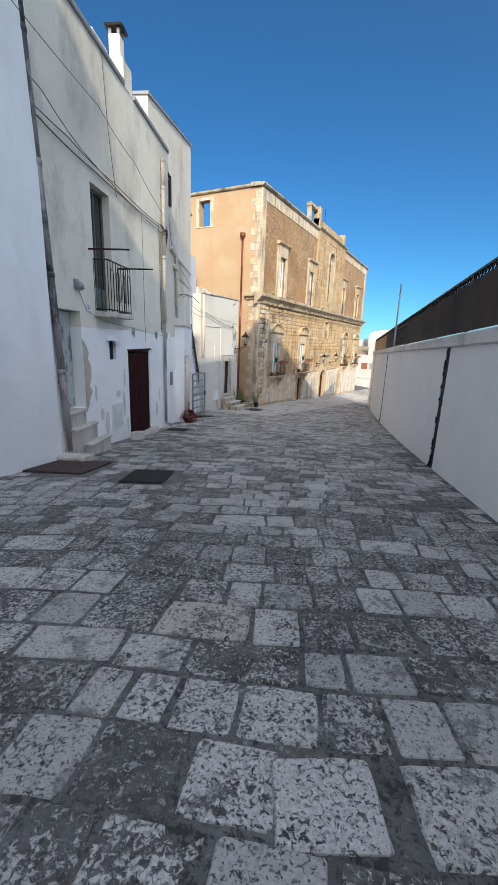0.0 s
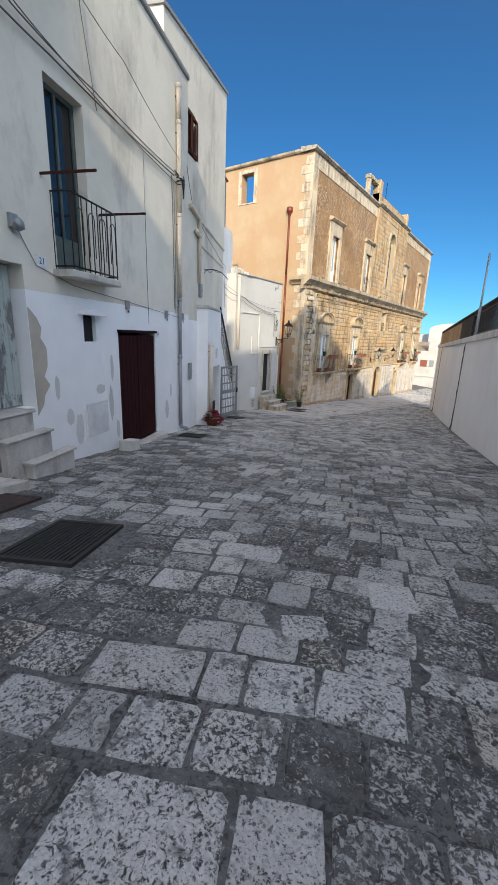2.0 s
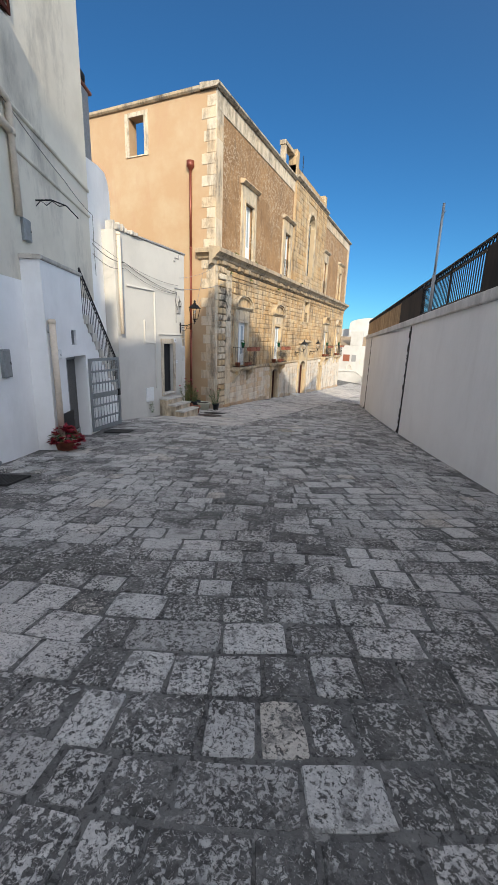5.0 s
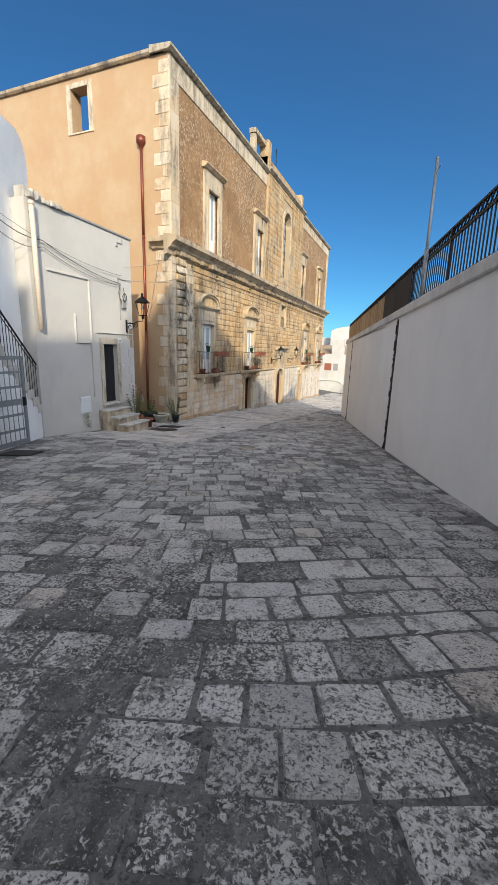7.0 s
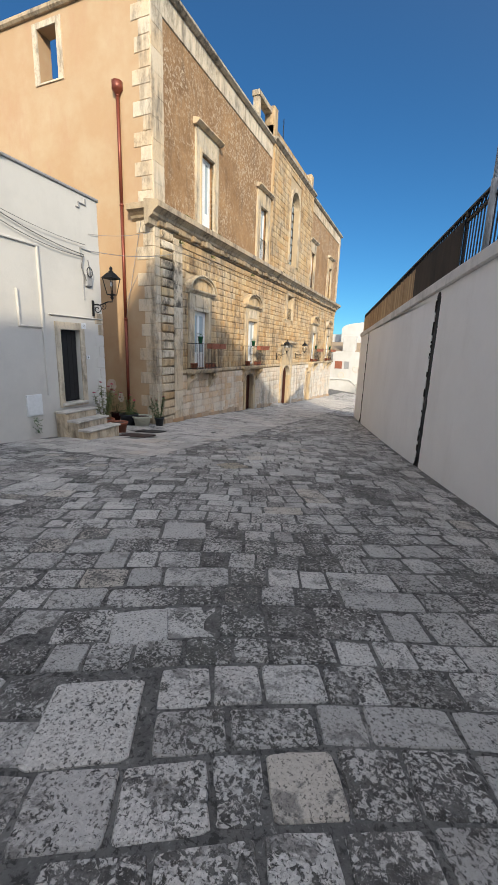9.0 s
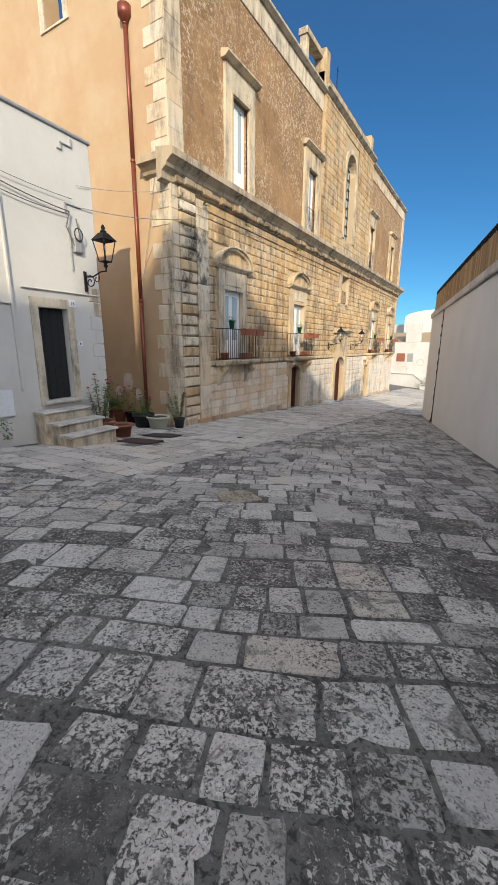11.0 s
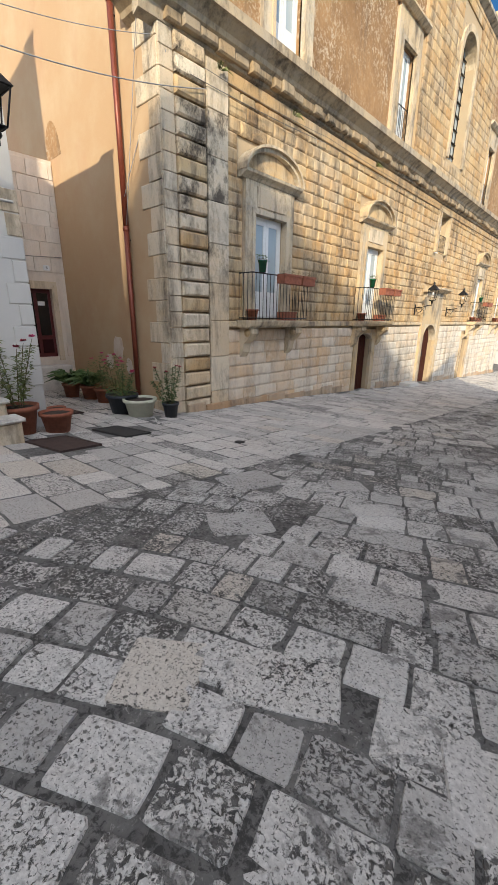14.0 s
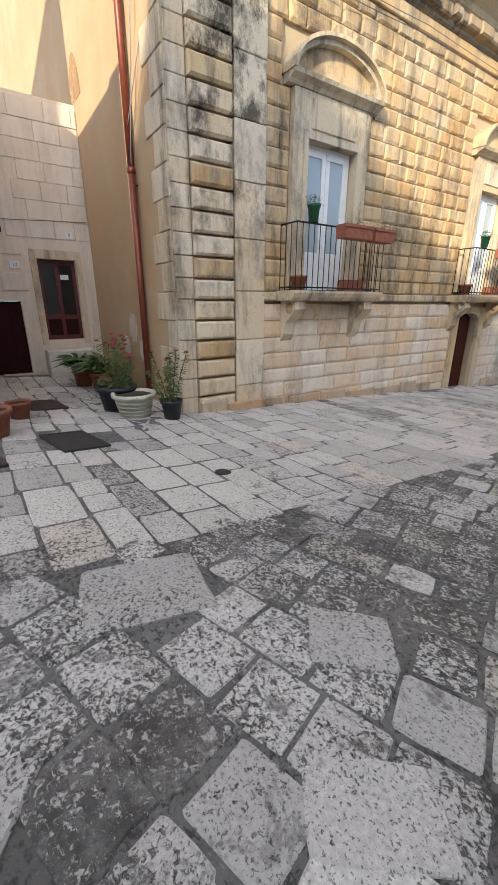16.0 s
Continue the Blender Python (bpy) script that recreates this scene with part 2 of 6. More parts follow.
MORTAR = plaster("joint_mortar", (0.44, 0.33, 0.20), (0.38, 0.31, 0.21), (0.16, 0.13, 0.10), 0.5).m
RUBBLE = stone("house_stone", (0.70, 0.63, 0.54), (0.66, 0.54, 0.43), (0.62, 0.58, 0.52), (0.36, 0.30, 0.24), 0.4).m
SLAB = stone("step_stone", (0.60, 0.57, 0.52), (0.56, 0.52, 0.46), (0.42, 0.41, 0.38), (0.20, 0.19, 0.17), 0.6).m
IRON = plain("black_iron", (0.025, 0.024, 0.024), 0.55, 0.6).m
GREYMETAL = plain("grey_metal", (0.30, 0.32, 0.33), 0.5, 0.5).m
CORNICE = stone("weathered_cornice", (0.46, 0.40, 0.30), (0.42, 0.31, 0.18), (0.33, 0.31, 0.27), (0.06, 0.05, 0.04), 0.9).m
dull = plain("maroon_paint", (0.032, 0.007, 0.008), 0.8)
dull.b.inputs["Specular IOR Level"].default_value = 0.12
MAROON = dull.m
dull = plain("brown_wood", (0.055, 0.015, 0.009), 0.8)
dull.b.inputs["Specular IOR Level"].default_value = 0.15
WOODBROWN = dull.m
WARMWHITE = plaster("warm_white_plaster", (0.57, 0.55, 0.505), (0.50, 0.485, 0.45), (0.36, 0.345, 0.32), 0.3).m
# near-black stands in for unlit interiors behind openings; also paints the black door
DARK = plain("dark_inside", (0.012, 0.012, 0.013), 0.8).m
FRAMEW = plain("white_frame_paint", (0.72, 0.74, 0.74), 0.5, 0, 0.12).m
COPPER = plain("red_brown_pipe", (0.20, 0.05, 0.028), 0.4, 0.35).m
PIPEW = plain("cream_pipe", (0.70, 0.60, 0.48), 0.6, 0, 0.2).m
PIPEG = plain("grey_pipe", (0.30, 0.30, 0.30), 0.6).m
TERRA = plain("terracotta", (0.31, 0.105, 0.058), 0.8, 0, 0.4).m
GREENDOOR = plain("grey_green_paint", (0.36, 0.42, 0.40), 0.7, 0, 0.5, 6).m
CABLE = plain("black_cable", (0.03, 0.03, 0.032), 0.6).m
BAMBOO = plain("bamboo_screen", (0.42, 0.30, 0.16), 0.8, 0, 0.4).m
NETTING = plain("dark_netting", (0.03, 0.028, 0.026), 0.9).m
gk = Mat("window_glass", 0.05)
gk.b.inputs["Base Color"].default_value = (0.35, 0.42, 0.46, 1)
gk.b.inputs["Specular IOR Level"].default_value = 0.9
gk.bump(gk.noise(1.5, 2), 0.05, 0.02)
GLASS = gk.m
dg = Mat("dark_glass", 0.12)
dg.b.inputs["Base Color"].default_value = (0.012, 0.013, 0.014, 1)
DARKGLASS = dg.m

# ---- frames of the walls: x along the wall to the right, y into it, z up ----
LEFT = pose(-7.55, 7.63, 0, 0, 0, 112.03)
FRONT = pose(-11.85, 23.35, 0, 0, 0, 90)
SIDE = pose(-11.85, 23.35, 0, 0, 0, 0)
RIGHT = pose(-3.2, 20.4, 0, 0, 0, -76.5)
LEFTB = LEFT @ pose(3.7, 0, 0, 0, 0, 6.8)
WB = pose(-11.62, 16.75, 0, 0, 0, 92.5)
RED = pose(-16.3, 23.35, 0, 0, 0, 90)


def gz(x, y):
    """Height of the sloping street."""
    x, y = min(max(x, -24), 10), min(max(y, -14), 62)
    z = 0.2885 + 0.08976 * x - 0.13039 * y + 0.00047 * y * y - 0.00285 * x * y + 0.00053 * x * x
    return z - 0.1 * math.exp(-((x + 12.2) ** 2 + (y - 23) ** 2) / 12)


def gat(m, u, d=0.0):
    """Height of the street at a wall's own place u, d in front of it."""
    p = m @ Vector((u, -d, 0))
    return gz(p.x, p.y)

# ---- ground ----
gxs = [-4000, -300, -60] + [x * 1.0 for x in range(-26, 12)] + [60, 300, 4000]
gys = [-4000, -300, -60] + [y * 1.0 for y in range(-16, 66)] + [120, 400, 4000]
mb = MB()
for y in gys:
    for x in gxs:
        mb.v.append((x, y, gz(x, y)))
nx = len(gxs)
for j in range(len(gys) - 1):
    for i in range(nx - 1):
        mb.f.append((j * nx + i, j * nx + i + 1, (j + 1) * nx + i + 1, (j + 1) * nx + i))
        mb.s.append(True)
gk = Mat("street_mortar", 0.85)
gp = gk.math("ADD", gk.noise(34, 6, 0.7, None, 0.5), gk.math("MULTIPLY", gk.math("SUBTRACT", gk.noise(2.6, 5, 0.7), 0.5), 0.45))
gc = gk.mix(gk.ramp(gk.noise(3.5, 7, 0.75), (0.40, 0.0), (0.66, 1.0)), (0.095, 0.092, 0.088), (0.175, 0.17, 0.162))
gc = gk.mix(gk.ramp(gp, (0.40, 1.0), (0.48, 0.0)), gc, (0.04, 0.039, 0.037))
gc = gk.mix(gk.ramp(gp, (0.60, 0.0), (0.66, 0.6)), gc, (0.36, 0.35, 0.33))
gk.colour(gc).bump(gp, 0.6, 0.012).bump(gk.noise(90, 4, 0.7), 0.5, 0.004).bump(gk.noise(4, 4, 0.6), 0.4, 0.03)
STREET = gk.m
tagged(solid("ground", mb, STREET), "sloping street of dark mortar between worn stones", "ground", "", "structure")

# ---- house A ----
A0, A1 = -3.4, 3.7
house_a = thing("house_a", LEFT, "whitewashed two-storey house with weathered upper plaster", "house", "", "structure")
holes_a = [(-2.97, -2.21, 0.03, 1.92), (-1.51, -0.66, 1.98, 4.40), (-1.0, -0.66, 0.93, 1.36), (0.05, 1.62, -1.2, 1.10)]
part("wall", MB().wall(A0, A1, -4, 1.62, 0, 0.45, [h for h in holes_a if h[2] < 1.6]), WHITE, house_a)
part("upper_wall", MB().wall(A0, A1, 1.622, 6.95, 0, 0.45, [(-2.97, -2.21, 0.03, 1.92), holes_a[1]]), CREAM, house_a)
part("coping", MB().bbox(A0, 0.38, -0.05, 0.5, 6.952, 7.06, 0.02), PIPEG, house_a)
part("coping", MB().bbox(0.93, A1, -0.05, 0.5, 6.952, 7.06, 0.02), PIPEG, house_a)
bare = plaster("bare_tan_plaster", (0.50, 0.45, 0.37), (0.40, 0.36, 0.30), (0.28, 0.25, 0.21), 0.5, 2.0).m
rb = random.Random(77)
edge = [(-2.2 + 0.34 * math.sin(math.pi * k / 11) ** 0.5 * rb.uniform(0.55, 1.1), -0.1 + 1.5 * k / 11) for k in range(12)]
part("bare_patch", MB().prism([(-2.2, -0.1)] + edge[1:-1] + [(-2.2, 1.4)], -0.004, 0.0), bare, house_a, "patch of bare tan plaster beside the green door")
part("parapet_block", MB().bbox(0.39, 0.92, 0.0, 0.5, 6.952, 7.52, 0.03), CREAM, house_a)
part("roof", MB().box(A0, A1 - 0.302, 0.452, 7, 6.6, 6.85), CREAM, house_a)
part("back_wall", MB().box(A0, A1, 7, 7.3, -4, 7.0), WHITE, house_a)
part("end_wall", MB().box(A1 - 0.3, A1, 0.452, 7, -4, 6.85), WHITE, house_a)
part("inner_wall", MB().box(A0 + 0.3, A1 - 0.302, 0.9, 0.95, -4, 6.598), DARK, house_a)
house_0 = thing("house_0", LEFT, "plain whitewashed house wall beside the drainpipe", "house", "", "structure")
part("wall", MB().box(-12, A0 - 0.002, -0.12, 7, -4, 8.4), WHITE, house_0)

# chimney on the roof
chim = thing("chimney", LEFT @ pose(0.9, 0.34, 6.85), "slim square plastered chimney with a dark cap on the roof", "chimney")
part("shaft", MB().bbox(-0.13, 0.13, -0.13, 0.13, 0, 1.32, 0.015), CREAM, chim)
for ax in (-0.13, 0.07):
    for ay in (-0.13, 0.07):
        part("cap_post", MB().box(ax, ax + 0.06, ay, ay + 0.06, 1.32, 1.44), PIPEG, chim)
part("cap", MB().prism([(-0.2, 1.44), (0.2, 1.44), (0.21, 1.48), (0, 1.53), (-0.21, 1.48)], -0.2, 0.2), IRON, chim)
blockb = thing("roof_block", LEFT @ pose(-0.4, 0.3, 6.85), "low plastered stair head on the roof", "roof block")
part("wall", MB().bbox(0, 0.7, 0, 0.6, 0, 0.72, 0.02), CREAM, blockb)


def plank_door(m, w, h, mat, label, n=4, leaves=2, handle=True, name="door"):
    """A plank door standing in an opening w wide and h high, its sill at m."""
    d = thing(name, m, label, "door")
    lw = w / leaves
    for i in range(leaves):
        leaf = part("leaf", MB().box(i * lw + 0.004, (i + 1) * lw - 0.004, 0.02, 0.055, 0.01, h - 0.01), mat, d)
        pw = (lw - 0.02) / n
        for k in range(n):
            part("plank", MB().bbox(i * lw + 0.01 + k * pw + 0.003, i * lw + 0.01 + (k + 1) * pw - 0.003, 0.0, 0.02, 0.02, h - 0.02, 0.005), mat, leaf)
    if handle:
        part("handle", MB().tube([(lw + 0.06, -0.005, h * 0.47), (lw + 0.06, -0.05, h * 0.47), (lw + 0.06, -0.05, h * 0.53), (lw + 0.06, -0.005, h * 0.53)], 0.009), IRON, d, "small dark metal handle")
    return d


pk = Mat("peeling_paint", 0.75)
pk.colour(pk.mix(pk.ramp(pk.noise(3.2, 7, 0.75, (1.6, 1.6, 0.6)), (0.50, 0.0), (0.58, 1.0)), (0.42, 0.47, 0.45), (0.17, 0.17, 0.165)))
pk.bump(pk.noise(3.2, 7, 0.75, (1.6, 1.6, 0.6)), 0.5, 0.01)
PEEL = pk.m
plank_door(LEFT @ pose(-2.97, 0.22, 0.03), 0.76, 1.89, PEEL, "peeling grey-green wooden door above three stone steps", 3, 2, False)
plank_door(LEFT @ pose(0.05, 0.03, -1.2), 1.57, 2.26, MAROON, "dark maroon double door in the white wall", 5, 2, False)
part("door_hood", MB().box(0.02, 1.66, -0.03, 0.0, 1.10, 1.15), MAROON, house_a, "maroon strip over the door")
solid("threshold", MB().bbox(-0.05, 1.75, -0.22, 0.1, -1.6, -1.2, 0.03), SLAB, LEFT, "worn stone threshold under the maroon door", "threshold")

# three steps to the peeling door
st = thing("door_steps", LEFT, "three worn pale stone steps at the door", "steps")
for u0, u1, out, back, z in ((-3.10, -2.42, 0.11, 0.24, 0.035), (-3.08, -2.28, 0.26, -0.112, -0.25), (-2.84, -2.02, 0.41, -0.262, -0.58)):
    part("step", MB().bbox(u0, u1, -out, back, -1.3, z - 0.035, 0.012), SLAB, st)
    part("tread", MB().bbox(u0 - 0.03, u1 + 0.03, -out - 0.03, back - 0.002, z - 0.033, z, 0.01), SLAB, st)

# upper window door with its balcony
DARKGREEN = plain("dark_green_paint", (0.10, 0.125, 0.115), 0.6, 0, 0.4, 6).m
bd = thing("balcony_door", LEFT @ pose(-1.51, 0.16, 1.98), "tall dark grey-green glazed balcony door, closed", "door")
part("frame", MB().wall(0, 0.85, 0, 2.42, 0, 0.06, [(0.06, 0.4, 0.5, 2.36), (0.45, 0.79, 0.5, 2.36)]), DARKGREEN, bd)
for x in (0.06, 0.45):
    part("pane", MB().box(x, x + 0.34, 0.025, 0.035, 0.5, 2.36), DARKGLASS, bd)


def railing(parent, x0, x1, y0, y1, z0, z1, step=0.11, r=0.009, sides=True, mat=None, top=0.014):
    """Upright bars with rails on three sides of a balcony; y0 is the wall, y1 the front."""
    mat = mat or IRON
    pts = []
    if sides:
        pts += [(x0, y0 + (y1 - y0) * i / max(1, round(abs(y1 - y0) / step))) for i in range(max(1, round(abs(y1 - y0) / step)))]
    n = max(1, round((x1 - x0) / step))
    pts += [(x0 + (x1 - x0) * i / n, y1) for i in range(n + 1)]
    if sides:
        pts += [(x1, y1 + (y0 - y1) * (i + 1) / max(1, round(abs(y1 - y0) / step))) for i in range(max(1, round(abs(y1 - y0) / step)))]
    for x, y in pts:
        part("bar", MB().tube([(x, y, z0), (x, y, z1)], r, 5), mat, parent)
    loop = [(x0, y0), (x0, y1), (x1, y1), (x1, y0)] if sides else [(x0, y1), (x1, y1)]
    for z in (z0 + 0.04, z1):
        part("rail", MB().tube([(x, y, z) for x, y in loop], top, 6), mat, parent)


bal = thing("balcony", LEFT, "small black iron balcony with looped bars", "balcony")
part("slab", MB().bbox(-1.62, -0.32, -0.34, 0.0, 1.86, 1.96, 0.015), SLAB, bal)
railing(bal, -1.55, -0.38, 0.0, -0.3, 1.97, 2.98, 0.13)
for i in range(4):
    x = -1.42 + i * 0.29
    part("loop", MB().tube([(x + p, -0.3, z) for p, z in [(0, 2.2)] + arc(0.075, 2.72, 0.075, 0.1, 180, 0, 8) + [(0.15, 2.2)]], 0.007, 5), IRON, bal)
for x, z in ((-1.72, 3.12), (-0.36, 2.98)):
    part("line_arm", MB().box(x - 0.012, x + 0.012, -0.85, 0.05, z, z + 0.03), WOODBROWN, bal, "rusty flat iron arm")

hd = solid("window_hood", MB().prism(arc(-0.83, 1.36, 0.3, 0.12, 0, 180, 10), -0.16, 0.0), WHITE, LEFT, "rounded plaster hood over the little window", "hood")
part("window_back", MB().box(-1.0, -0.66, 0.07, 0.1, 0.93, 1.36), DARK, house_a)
CHIPPED = plaster("chipped_panel", (0.74, 0.74, 0.73), (0.55, 0.55, 0.54), (0.30, 0.29, 0.28), 0.6, 3.0).m
up = thing("wall_panel", LEFT, "chipped white utility panel low on the wall", "panel")
part("cover", MB().bbox(-1.08, -0.46, -0.03, 0.0, -0.70, -0.13, 0.006), CHIPPED, up)
part("frame", MB().wall(-1.13, -0.41, -0.75, -0.08, -0.02, 0.0, [(-1.085, -0.455, -0.705, -0.125)]), WHITE, up)


def plaque(m, text, w=0.2, h=0.14, size=0.1):
    """A white house-number plaque with dark figures, centred on m."""
    p = thing("number_plaque", m, "white house-number plaque reading " + text, "plaque")
    part("plate", MB().bbox(-w / 2, w / 2, -0.012, 0, -h / 2, h / 2, 0.003), FRAMEW, p)
    c = bpy.data.curves.new("numerals", "FONT")
    c.body, c.size, c.align_x, c.align_y, c.extrude = text, size, "CENTER", "CENTER", 0.001
    tmp = bpy.data.objects.new("tmp", c)
    me = bpy.data.meshes.new_from_object(tmp)
    bpy.data.objects.remove(tmp)
    me.materials.clear()
    me.materials.append(CABLE)
    o = part("numerals", me, None, p, "dark numerals")
    o.matrix_local = pose(0, -0.0145, 0, 90, 0, 0)
    return p


def flake(parent, u, z, w, h, mat, seed, label="", m=None):
    """A thin ragged patch where the paint has come off."""
    q_ = random.Random(seed)
    ring = []
    for k in range(22):
        a = 2 * math.pi * k / 22
        f = q_.uniform(0.78, 1.0)
        ring.append((u + w / 2 * math.cos(a) * f, z + h / 2 * math.sin(a) * f))
    o = part("bare_patch", MB().prism(ring, -0.004, 0.0), mat, parent, label)
    if m:
        o.matrix_local = m


GREYBARE = plaster("bare_grey_plaster", (0.60, 0.595, 0.57), (0.68, 0.67, 0.65), (0.40, 0.39, 0.37), 0.5, 2.0).m
for i, (u, z, w, h) in enumerate(((-1.28, -0.5, 0.24, 0.6), (-0.3, -0.2, 0.16, 0.7), (-0.22, 0.45, 0.1, 0.5), (-0.62, 0.1, 0.3, 0.2), (-1.5, -0.25, 0.2, 0.3), (2.2, -0.75, 0.22, 0.5), (2.45, -0.3, 0.1, 0.4), (-0.1, -0.75, 0.14, 0.4), (-1.75, 0.25, 0.12, 0.4))):
    flake(house_a, u, z, w, h, GREYBARE, 700 + i, "flaked grey patch in the whitewash")
plaque(LEFT @ pose(-1.85, 0, 2.02), "21", 0.2, 0.15, 0.12)
plaque(LEFT @ pose(1.74, 0, 1.08), "23", 0.15, 0.15, 0.08)
wl2 = thing("wall_light", LEFT @ pose(-2.32, 0, 2.42), "small grey bulkhead light on the wall", "wall light")
part("back_box", MB().bbox(-0.06, 0.06, -0.06, 0, -0.09, 0.07, 0.01), GREYMETAL, wl2)
part("shade", MB().lathe([(0.03, 0), (0.07, -0.05), (0.075, -0.12), (0.02, -0.15)], 12, (0.0, -0.1, 0.02)), GREYMETAL, wl2)
for u, z in ((0.4, 1.62), (2.2, 1.55), (3.2, 1.55)):
    jb = thing("junction_box", LEFT @ pose(u, 0, z), "small grey cable box on the wall", "cable box")
    part("body", MB().bbox(-0.05, 0.05, -0.06, 0, -0.08, 0.08, 0.012), PIPEG, jb)
    part("tail", MB().tube([(0, -0.03, -0.08), (0.02, -0.04, -0.15), (0.05, -0.03, -0.1)], 0.008), CABLE, jb)


def drainpipe(m, z1, z0, r, mat, label, step=1.6, foot=0.12):
    """An upright round pipe in pieces with collars and clamps."""
    d = thing("drainpipe", m @ pose(0, 0, z0), label, "drainpipe")
    h, z = z1 - z0, 0.0
    while z < h - 0.05:
        e = min(z + step, h)
        part("pipe_length", MB().tube([(0, -r - 0.03, z), (0, -r - 0.03, e)], r, 12), mat, d)
        part("collar", MB().lathe([(r + 0.004, 0), (r + 0.012, 0.01), (r + 0.012, 0.06), (r + 0.004, 0.07)], 12, (0, -r - 0.03, e - 0.09)), mat, d)
        part("clamp", MB().box(-0.015, 0.015, -0.04, 0.0, e - 0.25, e - 0.23), IRON, d)
        z = e
    if foot:
        part("foot", MB().tube([(0, -r - 0.03, 0.05), (0, -r - 0.06, -0.03), (0.0, -r - foot - 0.1, -0.07)], r * 1.05, 12), mat, d)
    return d


pp = Mat("stained_pipe", 0.7)
pp.colour(pp.mix(pp.ramp(pp.noise(2.0, 7, 0.75, (1, 1, 0.5)), (0.45, 0.0), (0.55, 1.0)), (0.30, 0.27, 0.255), (0.06, 0.06, 0.062)))
STAINED = pp.m
drainpipe(LEFT @ pose(-3.05, 0, -0.72, 0, -3.75, 0), 9.0, 0, 0.06, STAINED, "grey drainpipe with black weather stains")
drainpipe(LEFT @ pose(2.92, 0, 0), 6.5, 2.0, 0.055, PIPEW, "cream upper drainpipe on the plastered wall", 1.9, 0)
drainpipe(LEFT @ pose(2.92, 0, 0), 2.0, -1.32, 0.045, PIPEG, "thin grey lower drainpipe", 1.9)


WIRE = plain("weathered_cable", (0.13, 0.125, 0.12), 0.7).m


def wire(m, pts, r=0.012, sag=0.0, name="cable", label="weathered grey cable along the wall"):
    """A cable through points with a little sag between them."""
    out = []
    for a, b in zip(pts, pts[1:]):
        for i in range(10):
            f = i / 10
            out.append((a[0] + (b[0] - a[0]) * f, a[1] + (b[1] - a[1]) * f, a[2] + (b[2] - a[2]) * f - sag * 4 * f * (1 - f)))
    out.append(pts[-1])
    c = solid(name, MB().tube(out, r * 0.62, 5), WIRE, m, label, "cable", "cables on the houses")
    return c


wire(LEFT, [(-6, -0.1, 5.55), (-3.1, -0.1, 5.08), (-1.46, -0.08, 4.72), (2.95, -0.06, 4.5)], 0.013, 0.06)
wire(LEFT, [(-6, -0.1, 4.75), (-3.18, -0.05, 4.70), (-1.4, -0.05, 4.62), (2.7, -0.05, 4.62)], 0.02, 0.03)
wire(LEFT, [(-6, -0.1, 4.9), (-2.3, -0.05, 4.8), (-0.4, -0.05, 4.72), (2.8, -0.05, 4.7)], 0.016, 0.04)
wire(LEFT, [(-6, -0.1, 5.9), (-1.6, -0.3, 5.6), (0.1, -0.3, 5.35), (3.0, -0.1, 5.0)], 0.01, 0.05)
wire(LEFT, [(2.6, -0.03, 4.6), (2.65, -0.03, 3.6), (2.7, -0.03, 1.7)], 0.016)
wire(LEFT, [(2.72, -0.03, 4.5), (2.78, -0.03, 3.0), (2.76, -0.03, 1.6)], 0.012)
wire(LEFT, [(1.25, -0.02, 4.55), (1.28, -0.02, 2.0), (1.3, -0.02, 1.3)], 0.008)
wire(LEFT, [(-0.75, -0.02, 7.0), (-0.6, -0.03, 5.6), (-0.3, -0.02, 4.5)], 0.012, 0.02)
wire(LEFT, [(-2.3, -0.02, 2.4), (-1.98, -0.02, 1.95), (-1.2, -0.02, 1.78), (0.4, -0.02, 1.68), (3.2, -0.02, 1.5)], 0.008)
mb = MB()
for k in range(7):
    mb.tube([(2.75 + 0.05 * math.sin(k * 2.1), -0.04 - 0.012 * k, 4.75 - 0.05 * k), (2.95 + 0.1 * math.cos(k), -0.16, 4.6 + 0.04 * math.sin(k * 3)), (3.15 + 0.04 * math.sin(k), -0.1, 4.75 - 0.08 * k)], 0.012, 5)
solid("cable_knot", mb, CABLE, LEFT, "tangle of black cables at the drainpipe", "cable")

# ---- house B ----
house_b = thing("house_b", LEFT, "tall cream plastered house beyond the drainpipe", "house", "", "structure")
BE = 8.95
mb = MB().wall(A1 + 0.002, BE, 4.3, 9.3, 0.6, 1.0, [(5.1, 5.9, 6.08, 7.2)])
mb.v = [(x, y, 9.3 - 0.155 * (BE - x) if z == 9.3 else z) for x, y, z in mb.v]
part("wall", mb, CREAM, house_b)
part("end_wall", MB().box(BE - 0.35, BE, 1.002, 7, -4, 9.3), CREAM, house_b)
part("roof", MB().prism([(A1 + 0.302, 8.2), (BE - 0.352, 8.95), (BE - 0.352, 9.15), (A1 + 0.302, 8.4)], 1.002, 7), CREAM, house_b)
part("side_wall", MB().box(A1 + 0.002, A1 + 0.3, 1.002, 7, 6.86, 8.48), CREAM, house_b)
part("coping", MB().prism([(A1 - 0.05, 8.482), (BE + 0.06, 9.312), (BE + 0.06, 9.39), (A1 - 0.05, 8.56)], 0.55, 1.05), PIPEG, house_b)
part("lower_wall", MB().wall(0.002, 9.4, -4, 1.498, 0.0, 0.4, [(1.8, 3.2, -2.2, 0.1)]), WHITE, house_b).matrix_local = pose(3.7, 0, 0, 0, 0, 6.8)
part("middle_wall", MB().wall(0.002, 5.3, 1.5, 4.24, 0.0, 0.4, []), CREAM, house_b).matrix_local = pose(3.7, 0, 0, 0, 0, 6.8)
